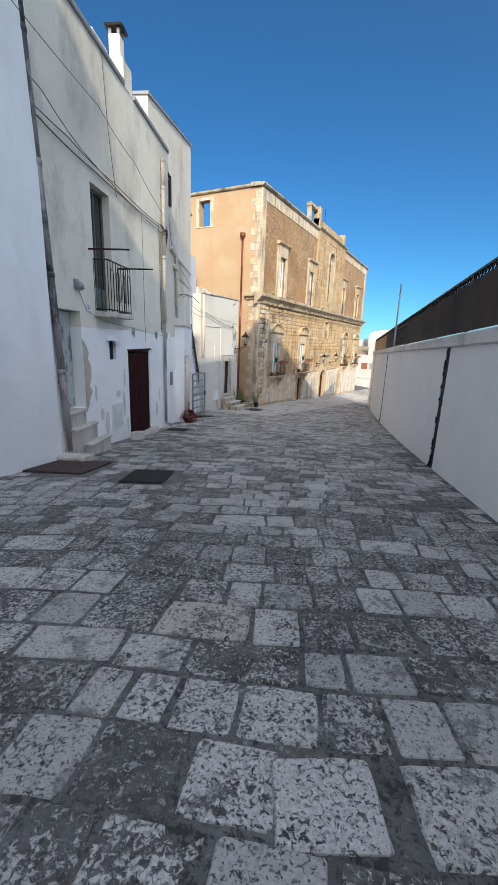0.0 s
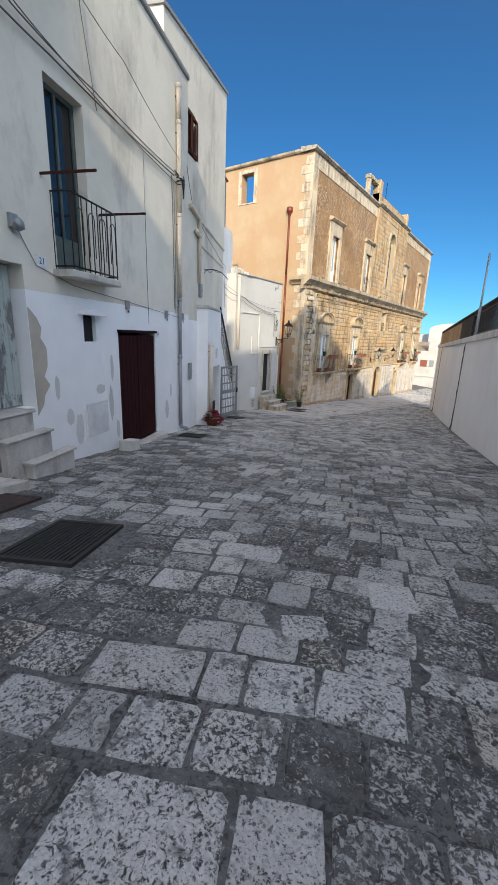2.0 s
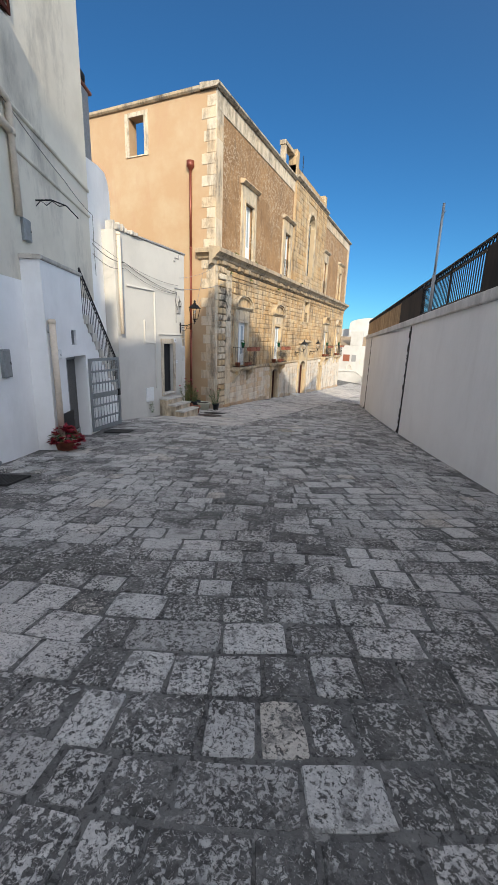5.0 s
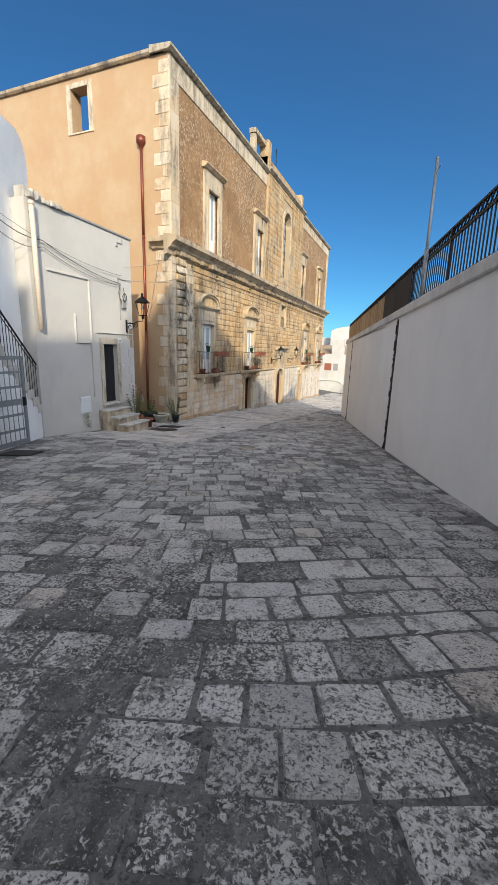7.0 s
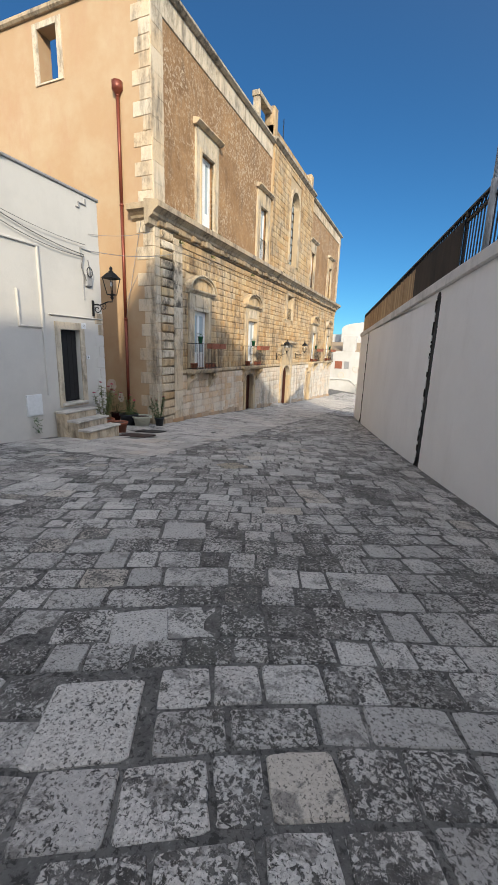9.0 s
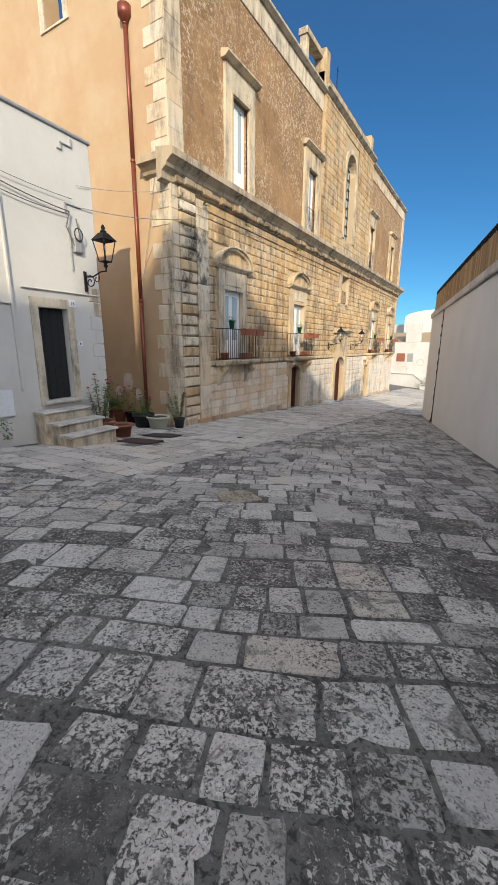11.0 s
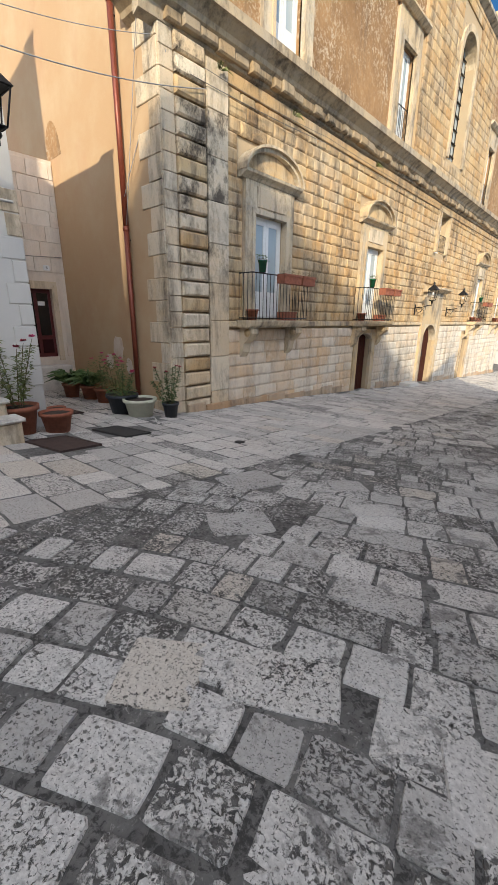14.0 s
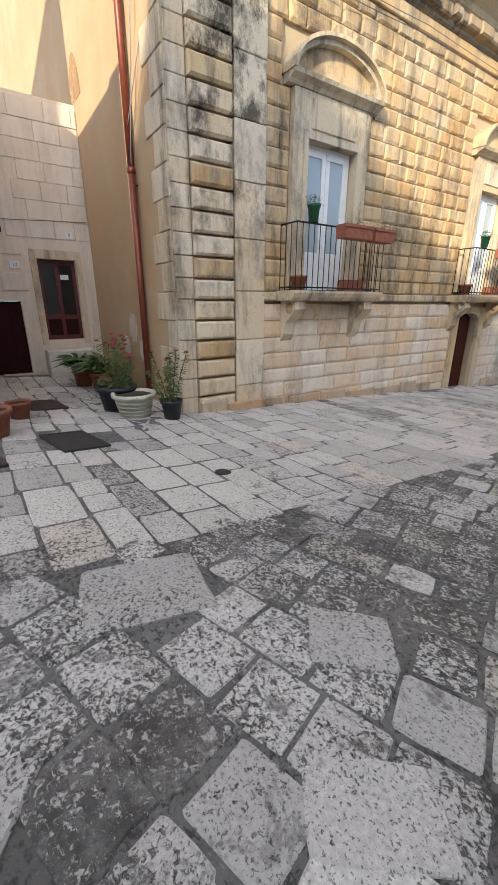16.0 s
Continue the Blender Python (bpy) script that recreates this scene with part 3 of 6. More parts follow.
part("ledge", MB().bbox(0.002, 5.34, -0.05, 0.7, 4.242, 4.32, 0.02), CREAM, house_b).matrix_local = pose(3.7, 0, 0, 0, 0, 6.8)
part("string_course", MB().bbox(1.1, 5.3, -0.04, 0.0, 3.62, 3.70, 0.02), CREAM, house_b).matrix_local = pose(3.7, 0, 0, 0, 0, 6.8)
part("low_wall", MB().wall(5.302, 9.4, 1.5, 4.1, 0.0, 0.4, []), WHITE, house_b).matrix_local = pose(3.7, 0, 0, 0, 0, 6.8)
part("buttress", MB().prism([(5.302, 4.102), (7.65, 4.102), (7.72, 4.6), (7.68, 4.95), (7.5, 5.22), (7.2, 5.36), (6.5, 5.3), (5.302, 5.08)], 0.0, 0.39), WHITE, house_b).matrix_local = pose(3.7, 0, 0, 0, 0, 6.8)
part("flue", MB().bbox(9.58, 10.0, 0.86, 1.2, 4.9, 6.98, 0.02), PIPEG, house_b, "grey square flue on the low wall")
part("flue_slab", MB().bbox(9.54, 10.16, 0.82, 1.24, 6.982, 7.06, 0.015), TERRA, house_b)
part("flue_cap", MB().lathe([(0.12, 7.06), (0.2, 7.12), (0.2, 7.26), (0.1, 7.4), (0.02, 7.44)], 12, (9.72, 1.02, 0)), IRON, house_b)
part("window_back", MB().box(5.1, 5.9, 0.72, 0.75, 6.08, 7.2), DARK, house_b)
shut = thing("window_shutter", LEFT @ pose(5.1 - 0.13 - 0.1, 0.6, 0.68), "closed brown louvred shutters of the upper window", "shutter")
for x in (0.13, 0.63):
    part("leaf", MB().wall(x + 0.01, x + 0.48, 5.46, 6.44, -0.03, 0.02, [(x + 0.06, x + 0.43, 5.53, 6.37)]), WOODBROWN, shut)
    for k in range(13):
        z = 5.55 + k * 0.063
        part("slat", MB().profile([(-0.02, z), (-0.012, z), (0.02, z + 0.05), (0.012, z + 0.05)], x + 0.06, x + 0.43), WOODBROWN, shut)
vp = thing("vent_pipe", LEFTB, "white plastic vent pipe with elbow on the wall", "pipe")
part("run", MB().tube([(0.0, -0.07, 4.3), (0.95, -0.07, 4.25), (1.0, -0.07, 4.18), (1.0, -0.07, 2.55)], 0.055, 12), PIPEW, vp)
part("branch", MB().tube([(0.6, -0.07, 3.85), (1.0, -0.07, 3.8)], 0.06, 12), PIPEW, vp)
part("end_cap", MB().lathe([(0.07, 0), (0.075, 0.05), (0.07, 0.1)], 12, (1.0, -0.07, 3.75)), PIPEW, vp)
vt = thing("roof_vent", LEFT @ pose(7.2, 0.9, 9.1), "striped metal roof ventilator", "vent")
for k in range(5):
    part("ring", MB().lathe([(0.10 + 0.04 * math.sin(k * 0.7), 0), (0.15 + 0.04 * math.sin(k * 0.7 + 0.3), 0.03), (0.11, 0.055)], 14, (0, 0, 0.06 * k)), GREYMETAL if k % 2 else IRON, vt)
br = thing("wall_bracket", LEFTB @ pose(1.9, 0, 2.95), "curved black iron bracket on the wall", "bracket")
part("arm", MB().tube([(0, 0, 0.1), (0, -0.3, 0.12), (0.05, -0.55, 0.05), (0.1, -0.75, -0.15)], 0.014), IRON, br)
part("lattice", MB().tube([(0, 0, 0.0), (0, -0.1, 0.1), (0, -0.2, 0.02), (0.02, -0.3, 0.11), (0.03, -0.42, 0.03), (0.05, -0.52, 0.05)], 0.009), IRON, br)
wire(LEFTB, [(-0.5, -0.1, 5.0), (0.3, -0.06, 4.3), (3.5, -0.05, 3.9), (5.5, -0.05, 3.75)], 0.012, 0.05)
wire(LEFTB, [(5.5, -0.05, 3.75), (5.45, -0.05, 2.8), (5.5, -0.05, 2.2)], 0.012)

# outside steps with the barred gate below
steps = thing("outside_steps", LEFTB, "white outside staircase against the house", "staircase")
W0 = -0.35
part("parapet", MB().wall(0.95, 3.1, -4, 1.86, W0, -0.002, [(1.8, 3.2, -4, 0.1), (2.24, 2.55, 0.35, 0.67)]), WHITE, steps)
part("parapet_top", MB().bbox(0.92, 3.14, W0 - 0.04, -0.002, 1.862, 1.94, 0.02), SLAB, steps)
part("side_wall", MB().prism([(3.102, -4), (7.0, -4), (7.0, -2.05), (3.102, 0.95)], W0, -0.002), WHITE, steps)
for k in range(14):
    f = k / 14
    u, z = 3.15 + 3.75 * f, 0.98 - 2.95 * f
    part("step", MB().bbox(u, u + 0.36, W0 - 0.03, -0.004, z - 0.16, z + 0.05, 0.012), SLAB, steps)
rail = thing("stair_railing", LEFTB, "black iron stair railing with slanting handrail", "railing")
part("handrail", MB().tube([(3.15, W0 + 0.03, 2.05), (7.02, W0 + 0.03, -0.78), (7.04, W0 + 0.03, -2.0)], 0.022), IRON, rail)
part("second_rail", MB().tube([(3.15, W0 + 0.03, 1.93), (7.02, W0 + 0.03, -0.9)], 0.012), IRON, rail)
part("lower_rail", MB().tube([(3.15, W0 + 0.03, 1.1), (7.02, W0 + 0.03, -1.75)], 0.012), IRON, rail)
for k in range(28):
    f = (k + 0.5) / 28
    u = 3.15 + 3.87 * f
    part("bar", MB().tube([(u, W0 + 0.03, 1.1 - 2.85 * f), (u, W0 + 0.03, 2.05 - 2.83 * f)], 0.008, 5), IRON, rail)
part("post", MB().tube([(3.15, W0 + 0.03, 0.95), (3.15, W0 + 0.03, 2.05)], 0.018), IRON, rail)
gd = thing("glazed_door", LEFTB @ pose(1.8, -0.1, -1.9), "dark glazed door under the steps, ajar", "door")
part("frame", MB().wall(0, 1.4, 0, 2.0, 0, 0.06, [(0.08, 0.66, 0.2, 1.9), (0.74, 1.32, 0.2, 1.9)]), GREYMETAL, gd)
for x in (0.08, 0.74):
    part("pane", MB().box(x, x + 0.58, 0.02, 0.03, 0.2, 1.9), DARKGLASS, gd)
part("backing", MB().box(0.0, 1.4, 0.3, 0.32, 0, 2.0), DARK, gd)
gate = thing("barred_gate", LEFTB @ pose(3.22, W0 - 0.02, -1.85, 0, 0, -22), "grey barred iron gate standing open", "gate")
part("gate_frame", MB().wall(0, 1.2, 0, 1.85, -0.02, 0.02, [(0.06, 1.14, 0.1, 0.85), (0.06, 1.14, 0.97, 1.78)]), GREYMETAL, gate)
for k in range(9):
    x = 0.12 + k * 0.12
    part("bar", MB().tube([(x, 0, 0.1), (x, 0, 0.85)], 0.009, 5), GREYMETAL, gate)
    part("bar", MB().tube([(x, 0, 0.97), (x, 0, 1.78)], 0.009, 5), GREYMETAL, gate)
for z in (0.3, 0.62, 1.2, 1.5):
    part("ornament", MB().box(0.06, 1.14, -0.01, 0.01, z, z + 0.05), GREYMETAL, gate)
part("lock", MB().bbox(1.1, 1.18, -0.05, 0.0, 0.82, 1.0, 0.01), IRON, gate)
vg = thing("wall_vent", LEFTB @ pose(2.24, W0 + 0.05, 0.35), "small dark barred vent window", "vent")
part("frame", MB().wall(0, 0.31, 0, 0.32, 0, 0.03, [(0.03, 0.28, 0.03, 0.29)]), GREYMETAL, vg)
part("backing", MB().box(0.03, 0.28, 0.02, 0.028, 0.03, 0.29), DARK, vg)
for k in range(4):
    part("bar", MB().box(0.07 + k * 0.055, 0.08 + k * 0.055, 0.0, 0.018, 0.03, 0.29), GREYMETAL, vg)
drainpipe(LEFTB @ pose(1.02, W0, 0), 0.85, -1.45, 0.06, PIPEW, "cream drainpipe with a white foot beside the gate", 2.4, 0.2)
for u, z, w, h, y, lab in ((-0.1, -0.14, 0.24, 0.46, 0, "grey steel meter box on the white wall"), (1.16, 2.2, 0.28, 0.38, 0, "grey steel cabinet high on the wall")):
    mbx = thing("meter_box", LEFTB @ pose(u, y, z), lab, "meter box")
    part("body", MB().bbox(0, w, -0.06, 0, 0, h, 0.01), GREYMETAL, mbx)
    part("door", MB().bbox(0.015, w - 0.015, -0.068, -0.06, 0.015, h - 0.015, 0.004), GREYMETAL, mbx)
    part("lock", MB().box(w - 0.05, w - 0.03, -0.076, -0.068, h * 0.45, h * 0.55), IRON, mbx)
db = thing("door_bell", LEFTB @ pose(1.35, W0, 0.1), "small white bell box beside the door", "bell box")
part("body", MB().bbox(0, 0.14, -0.05, 0, 0, 0.18, 0.01), FRAMEW, db)
part("button", MB().box(0.05, 0.09, -0.056, -0.05, 0.06, 0.1), GREYMETAL, db)
tub = thing("dark_bin", LEFTB @ pose(1.25, W0 - 0.02, -1.62), "dark flat metal sheet leaning by the door", "metal sheet")
part("sheet", MB().box(0.0, 0.55, -0.06, -0.03, 0.0, 0.62), NETTING, tub)
# ---- low white house with door 16 ----
house_w = thing("house_w", WB, "low whitewashed house with door number sixteen", "house", "", "structure")
part("wall", MB().wall(0, 4.05, -4, 3.62, 0, 0.45, [(2.50, 3.15, -1.55, 0.30)]), WARMWHITE, house_w)
part("end_wall", MB().box(3.75, 4.05, 0.452, 3.4, -4, 3.62), WARMWHITE, house_w)
part("back_wall", MB().box(0, 3.748, 3.1, 3.4, -4, 3.4), WARMWHITE, house_w)
part("roof", MB().box(0, 3.748, 0.452, 3.098, 3.2, 3.42), CREAM, house_w)
part("west_wall", MB().box(0, 0.3, 0.452, 3.098, -4, 3.198), WARMWHITE, house_w)
part("coping", MB().bbox(1.3, 4.09, -0.04, 0.47, 3.622, 3.69, 0.015), PIPEG, house_w)
rr = random.Random(5)
for k in range(26):
    x, s = 0.02 + 0.048 * k + rr.uniform(-0.02, 0.02), rr.uniform(0.05, 0.12)
    part("broken_tile", MB().bbox(x, x + s, -0.06 + rr.uniform(-0.05, 0.1), 0.3, 3.622, 3.66 + rr.uniform(0.02, 0.22) * (1 - k / 30), 0.02), SLAB, house_w)
for x0, x1, z0, z1 in ((0.5, 2.02, 2.08, 2.13), (1.97, 2.02, -1.3, 2.078), (1.35, 1.39, 0.3, 1.1), (1.392, 1.968, 0.3, 0.34), (2.2, 4.0, 0.62, 0.65)):
    part("moulding", MB().bbox(x0, x1, -0.045, 0, z0, z1, 0.01), WARMWHITE, house_w)
part("door_surround", MB().wall(2.34, 3.31, -1.66, 0.48, -0.03, 0.0, [(2.50, 3.15, -1.55, 0.30)]), PALE, house_w)
part("doorsill", MB().bbox(2.40, 3.26, -0.1, 0.4, -1.62, -1.552, 0.015), SLAB, house_w)
for k in range(9):
    z = -1.9 + k * 0.3
    part("corner_stone", MB().bbox(3.75 + 0.12 * (k % 2), 4.065, -0.018, 0.2, z + 0.008, z + 0.29, 0.01), PALE if k > 6 else WARMWHITE, house_w)
for pts in ([(3.3, 3.3), (3.38, 3.3), (3.38, 3.42), (3.62, 3.42), (3.62, 3.55)], [(3.35, 2.2), (3.35, 2.35), (3.72, 2.35)], [(3.4, 1.1), (3.4, 1.9)]):
    for a, b in zip(pts, pts[1:]):
        part("broken_edge", MB().bbox(min(a[0], b[0]) - 0.012, max(a[0], b[0]) + 0.012, -0.03, 0, min(a[1], b[1]) - 0.012, max(a[1], b[1]) + 0.012, 0.005), PIPEG, house_w)
plank_door(WB @ pose(2.5, 0.12, -1.55), 0.65, 1.85, DARK, "black wooden door of the white house, closed", 4, 1, True)
ws = thing("door_steps", WB, "three worn stone steps at the black door", "steps")
for k, (zt, out, xa, xb) in enumerate(((-1.72, 0.36, 2.15, 3.22), (-1.93, 0.7, 2.2, 3.26), (-2.13, 1.04, 2.2, 3.3))):
    part("riser", MB().bbox(xa, xb, -out, -0.034 if k == 0 else -out + 0.336, -3.2, zt - 0.05, 0.02), PALE, ws)
    part("tread", MB().bbox(xa - 0.04, xb + 0.04, -out - 0.04, -0.034 if k == 0 else -out + 0.336, zt - 0.048, zt, 0.02), SLAB, ws)
drainpipe(WB @ pose(0.12, 0, 0), 3.55, 0.6, 0.06, PIPEW, "white drainpipe at the end of the low house", 3.2, 0)
ub = thing("meter_box", WB @ pose(1.35, 0, -1.75), "white utility cabinet low on the wall", "meter box")
part("body", MB().bbox(0, 0.42, -0.05, 0, 0, 0.5, 0.008), FRAMEW, ub)
part("door", MB().bbox(0.02, 0.40, -0.056, -0.05, 0.02, 0.48, 0.004), FRAMEW, ub)
plaque(WB @ pose(3.28, -0.03, 0.42), "16", 0.17, 0.15, 0.1)
bb = thing("door_bell", WB @ pose(3.35, 0, -0.45), "white bell plate with a dark button", "bell box")
part("plate", MB().bbox(0, 0.12, -0.02, 0, 0, 0.1, 0.004), FRAMEW, bb)
part("button", MB().box(0.045, 0.075, -0.026, -0.02, 0.03, 0.07), CABLE, bb)
wire(WB, [(-1.0, -0.1, 3.0), (0.4, -0.06, 2.75), (3.4, -0.06, 2.2)], 0.018, 0.12)
wire(WB, [(-1.0, -0.1, 2.75), (0.4, -0.06, 2.6), (3.4, -0.06, 2.15)], 0.014, 0.16)
wire(WB, [(-1.0, -0.1, 3.1), (3.5, -0.06, 2.45)], 0.01, 0.2)
wire(WB, [(3.4, -0.06, 2.2), (3.3, -0.06, 1.9), (3.5, -0.06, 1.5), (3.6, -0.08, 1.75), (3.55, -0.06, 2.1)], 0.02)
cb = thing("cable_box", WB @ pose(3.45, 0, 1.45), "weathered grey cable box under the wires", "cable box")
part("body", MB().bbox(0, 0.2, -0.08, 0, 0, 0.28, 0.02), PIPEG, cb)
part("coil", MB().tube([(0.1 + 0.1 * math.cos(a * 0.6), -0.1, 0.35 + 0.12 * math.sin(a * 0.6)) for a in range(22)], 0.012), CABLE, cb)
weed = MB()
rr = random.Random(11)


def leaf(mb, p, d, size, w=0.45, bend=0.3):
    """One small leaf blade of four corners and a fold."""
    d = Vector(d).normalized()
    s = d.cross(Vector((0, 0, 1)))
    s = s.normalized() if s.length > 0.05 else Vector((1, 0, 0))
    p = Vector(p)
    tip = p + d * size - Vector((0, 0, bend * size))
    mid = p + d * size * 0.5
    up = d.cross(s) * size * 0.08
    mb.add([p, mid + s * size * w * 0.5 + up, tip, mid - s * size * w * 0.5 + up, mid], [(0, 4, 1), (4, 2, 1), (0, 3, 4), (4, 3, 2)])


for k in range(60):
    leaf(weed, (1.5 + rr.uniform(-0.08, 0.1), -0.05 - rr.random() * 0.08, -2.15 + rr.random() * 0.38), (rr.uniform(-1, 1), -1, rr.uniform(-0.5, 1)), rr.uniform(0.05, 0.1))


def leafmat(name, a, b):
    k = Mat(name, 0.6)
    k.colour(k.mix(k.ramp(k.island(), (0.0, 0.0), (1.0, 1.0)), a, b))
    k.b.inputs["Subsurface Weight"].default_value = 0.0
    return k.m


LEAFA = leafmat("green_leaves", (0.035, 0.085, 0.022), (0.10, 0.15, 0.045))
LEAFB = leafmat("yellow_green_leaves", (0.09, 0.13, 0.03), (0.16, 0.16, 0.05))
PETAL = leafmat("red_petals", (0.38, 0.012, 0.02), (0.22, 0.008, 0.03))
PINK = leafmat("magenta_petals", (0.45, 0.03, 0.16), (0.50, 0.05, 0.10))
STEM = plain("stems", (0.13, 0.11, 0.05), 0.8).m
SOIL = plain("soil", (0.05, 0.035, 0.025), 0.95).m
weed_ob = solid("weed", weed, LEAFA, WB, "small green weed growing at the wall foot", "weed")

# street lantern on its bracket
def lantern(m, label="black four-sided street lantern on a scrolled bracket"):
    """A wall lantern; m stands under its foot, the bracket reaches to -x."""
    L = thing("street_lamp", m, label, "wall lantern")
    part("arm", MB().tube([(-0.62, 0, -0.05), (-0.4, 0, -0.06), (-0.15, 0, 0.02), (0, 0, 0.02), (0, 0, 0.1)], 0.016), IRON, L)
    part("scroll", MB().tube([(-0.6 + (0.03 + 0.013 * a) * math.cos(a * 0.7) * 0.9 + 0.1, 0, -0.16 + (0.03 + 0.009 * a) * math.sin(a * 0.7)) for a in range(14)], 0.012), IRON, L)
    part("scroll", MB().tube([(-0.3 + 0.02 * a * 0.6 * math.cos(a * 0.8), 0, -0.1 + 0.012 * a * math.sin(a * 0.8)) for a in range(10)], 0.009), IRON, L)
    part("wall_plate", MB().box(-0.66, -0.63, -0.03, 0.03, -0.35, 0.06), IRON, L)
    part("foot", MB().lathe([(0.02, 0.08), (0.05, 0.12), (0.03, 0.16), (0.09, 0.2)], 8), IRON, L)
    for sx, sy in ((1, 1), (1, -1), (-1, 1), (-1, -1)):
        part("post", MB().tube([(sx * 0.085, sy * 0.085, 0.2), (sx * 0.155, sy * 0.155, 0.6)], 0.011, 5), IRON, L)
    ring = [(-1, -1), (1, -1), (1, 1), (-1, 1), (-1, -1)]
    for r, z in ((0.085, 0.2), (0.155, 0.6)):
        part("ring", MB().tube([(r * a, r * b, z) for a, b in ring], 0.012, 5), IRON, L)
    roof = MB()
    roof.add([(-0.18, -0.18, 0.6), (0.18, -0.18, 0.6), (0.18, 0.18, 0.6), (-0.18, 0.18, 0.6), (-0.07, -0.07, 0.74), (0.07, -0.07, 0.74), (0.07, 0.07, 0.74), (-0.07, 0.07, 0.74)],
             [(0, 3, 2, 1), (4, 5, 6, 7), (0, 1, 5, 4), (1, 2, 6, 5), (2, 3, 7, 6), (3, 0, 4, 7)])
    part("roof", roof, IRON, L)
    part("finial", MB().lathe([(0.06, 0.74), (0.07, 0.77), (0.03, 0.8), (0.045, 0.84), (0.02, 0.89), (0.003, 0.9)], 10), IRON, L)
    part("bulb", MB().lathe([(0.02, 0.52), (0.035, 0.47), (0.03, 0.42), (0.005, 0.4)], 8), FRAMEW, L)
    return L


lantern(WB @ pose(3.68, -0.68, 1.05, 0, 0, -90))

# ---- stone house with the red door ----
def on_red(u):
    return RED @ pose(u, -0.35, gat(RED, u, 0.35), -9, 0, 0)


house_r = thing("house_r", RED, "low stone house at the end of the court", "house", "", "structure")
part("wall", MB().wall(-6, -0.004, -4, 2.72, 0.03, 0.5, [(-1.17, -0.39, -1.9, -0.2), (-2.6, -1.6, -2.62, -1.06), (-2.4, -1.75, 0.25, 1.35)]), RUBBLE, house_r)
part("roof", MB().box(-6, -0.004, 0.502, 5, 2.4, 2.6), RUBBLE, house_r)
rd = thing("red_door", RED @ pose(-1.17, 0.14, -1.9), "dark red glazed wooden door at the court's end", "door")
part("leaf", MB().wall(0.0, 0.78, 0, 1.7, 0, 0.05, [(0.07, 0.35, 0.55, 1.6), (0.43, 0.71, 0.55, 1.6)]), plain("dark_red_paint", (0.10, 0.012, 0.012), 0.5).m, rd)
for x in (0.07, 0.43):
    part("pane", MB().box(x, x + 0.28, 0.02, 0.03, 0.55, 1.6), DARKGLASS, rd)
    part("panel", MB().bbox(x, x + 0.28, -0.012, 0.0, 0.1, 0.45, 0.01), MAROON, rd)
part("notice", MB().box(0.45, 0.62, 0.012, 0.018, 1.3, 1.4), FRAMEW, rd)
plank_door(RED @ pose(-2.6, 0.12, -2.62), 1.0, 1.56, MAROON, "low dark maroon door of the stone house", 4, 1, False)
plaque(RED @ pose(-1.6, 0.0, -0.35), "10", 0.18, 0.14, 0.1)
plaque(RED @ pose(-0.45, 0.0, 0.3), "8", 0.15, 0.12, 0.09)
wire(RED, [(-3.6, -0.02, 0.42), (-1.5, -0.02, 0.5), (-0.05, -0.02, 0.58)], 0.012)
solid("step_block", MB().bbox(-1.3, -0.3, -0.5, 0.0, -3, -2.1, 0.02), SLAB, RED, "rough stone block before the red door", "stone block")
for zz in range(15):
    z = -2.6 + zz * 0.35
    x = -3.4 - 0.2 * (zz % 2)
    while x < -0.06:
        w = rr.uniform(0.35, 0.75)
        e = min(x + w, -0.02)
        if not any(x < b + 0.02 and e > a - 0.02 and z < d and z + 0.33 > c for a, b, c, d in ((-1.3, -0.26, -1.95, -0.02), (-2.72, -1.48, -3, -0.94), (-2.42, -1.73, 0.2, 1.37))):
            part("stone", MB().bbox(x + 0.003, e - 0.003, rr.uniform(0.0, 0.018), 0.03, z + 0.003, min(z + 0.347, 2.7), 0.007), RUBBLE, house_r)
        x = e
part("door_frame", MB().wall(-1.3, -0.26, -2.0, -0.02, -0.01, 0.03, [(-1.17, -0.39, -2.0, -0.2)]), PALE, house_r)

# ---- right wall, its channels and fence ----
CH = [12.7, 0.05, -10.9]
CT = [1.4, 1.05, 0.85]
chan = [(c - 0.15, c + 0.15, -6, t_) for c, t_ in zip(CH, CT)]
TOP = RIGHT @ pose(0, 0, 0, 0, -1.55, 0)
mb = MB().wall(-14.2, 26, -6, 1.16, 0, 0.5, chan)
mb.v = [(x, y, z + 0.0271 * x if z == 1.16 else z) for x, y, z in mb.v]
right_wall = solid("wall_right", mb, RIGHTW, RIGHT, "long smooth off-white retaining wall with broken drain channels", "wall", "", "structure")
part("coping", MB().bbox(-14.3, 26, -0.06, 0.55, 1.162, 1.36, 0.02), plaster("stained_coping", (0.72, 0.69, 0.65), (0.52, 0.50, 0.47), (0.20, 0.19, 0.175), 0.7, 1.5).m, right_wall).matrix_local = pose(0, 0, 0, 0, -1.55, 0)
# near-black back set almost flush, standing in for the channel's deep shade
ck = Mat("painted_dark_channel", 0.9)
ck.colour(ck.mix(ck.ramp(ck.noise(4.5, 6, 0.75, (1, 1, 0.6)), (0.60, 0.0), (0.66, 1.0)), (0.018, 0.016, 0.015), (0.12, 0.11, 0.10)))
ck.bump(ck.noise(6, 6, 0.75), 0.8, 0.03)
CHANNEL_DARK = ck.m
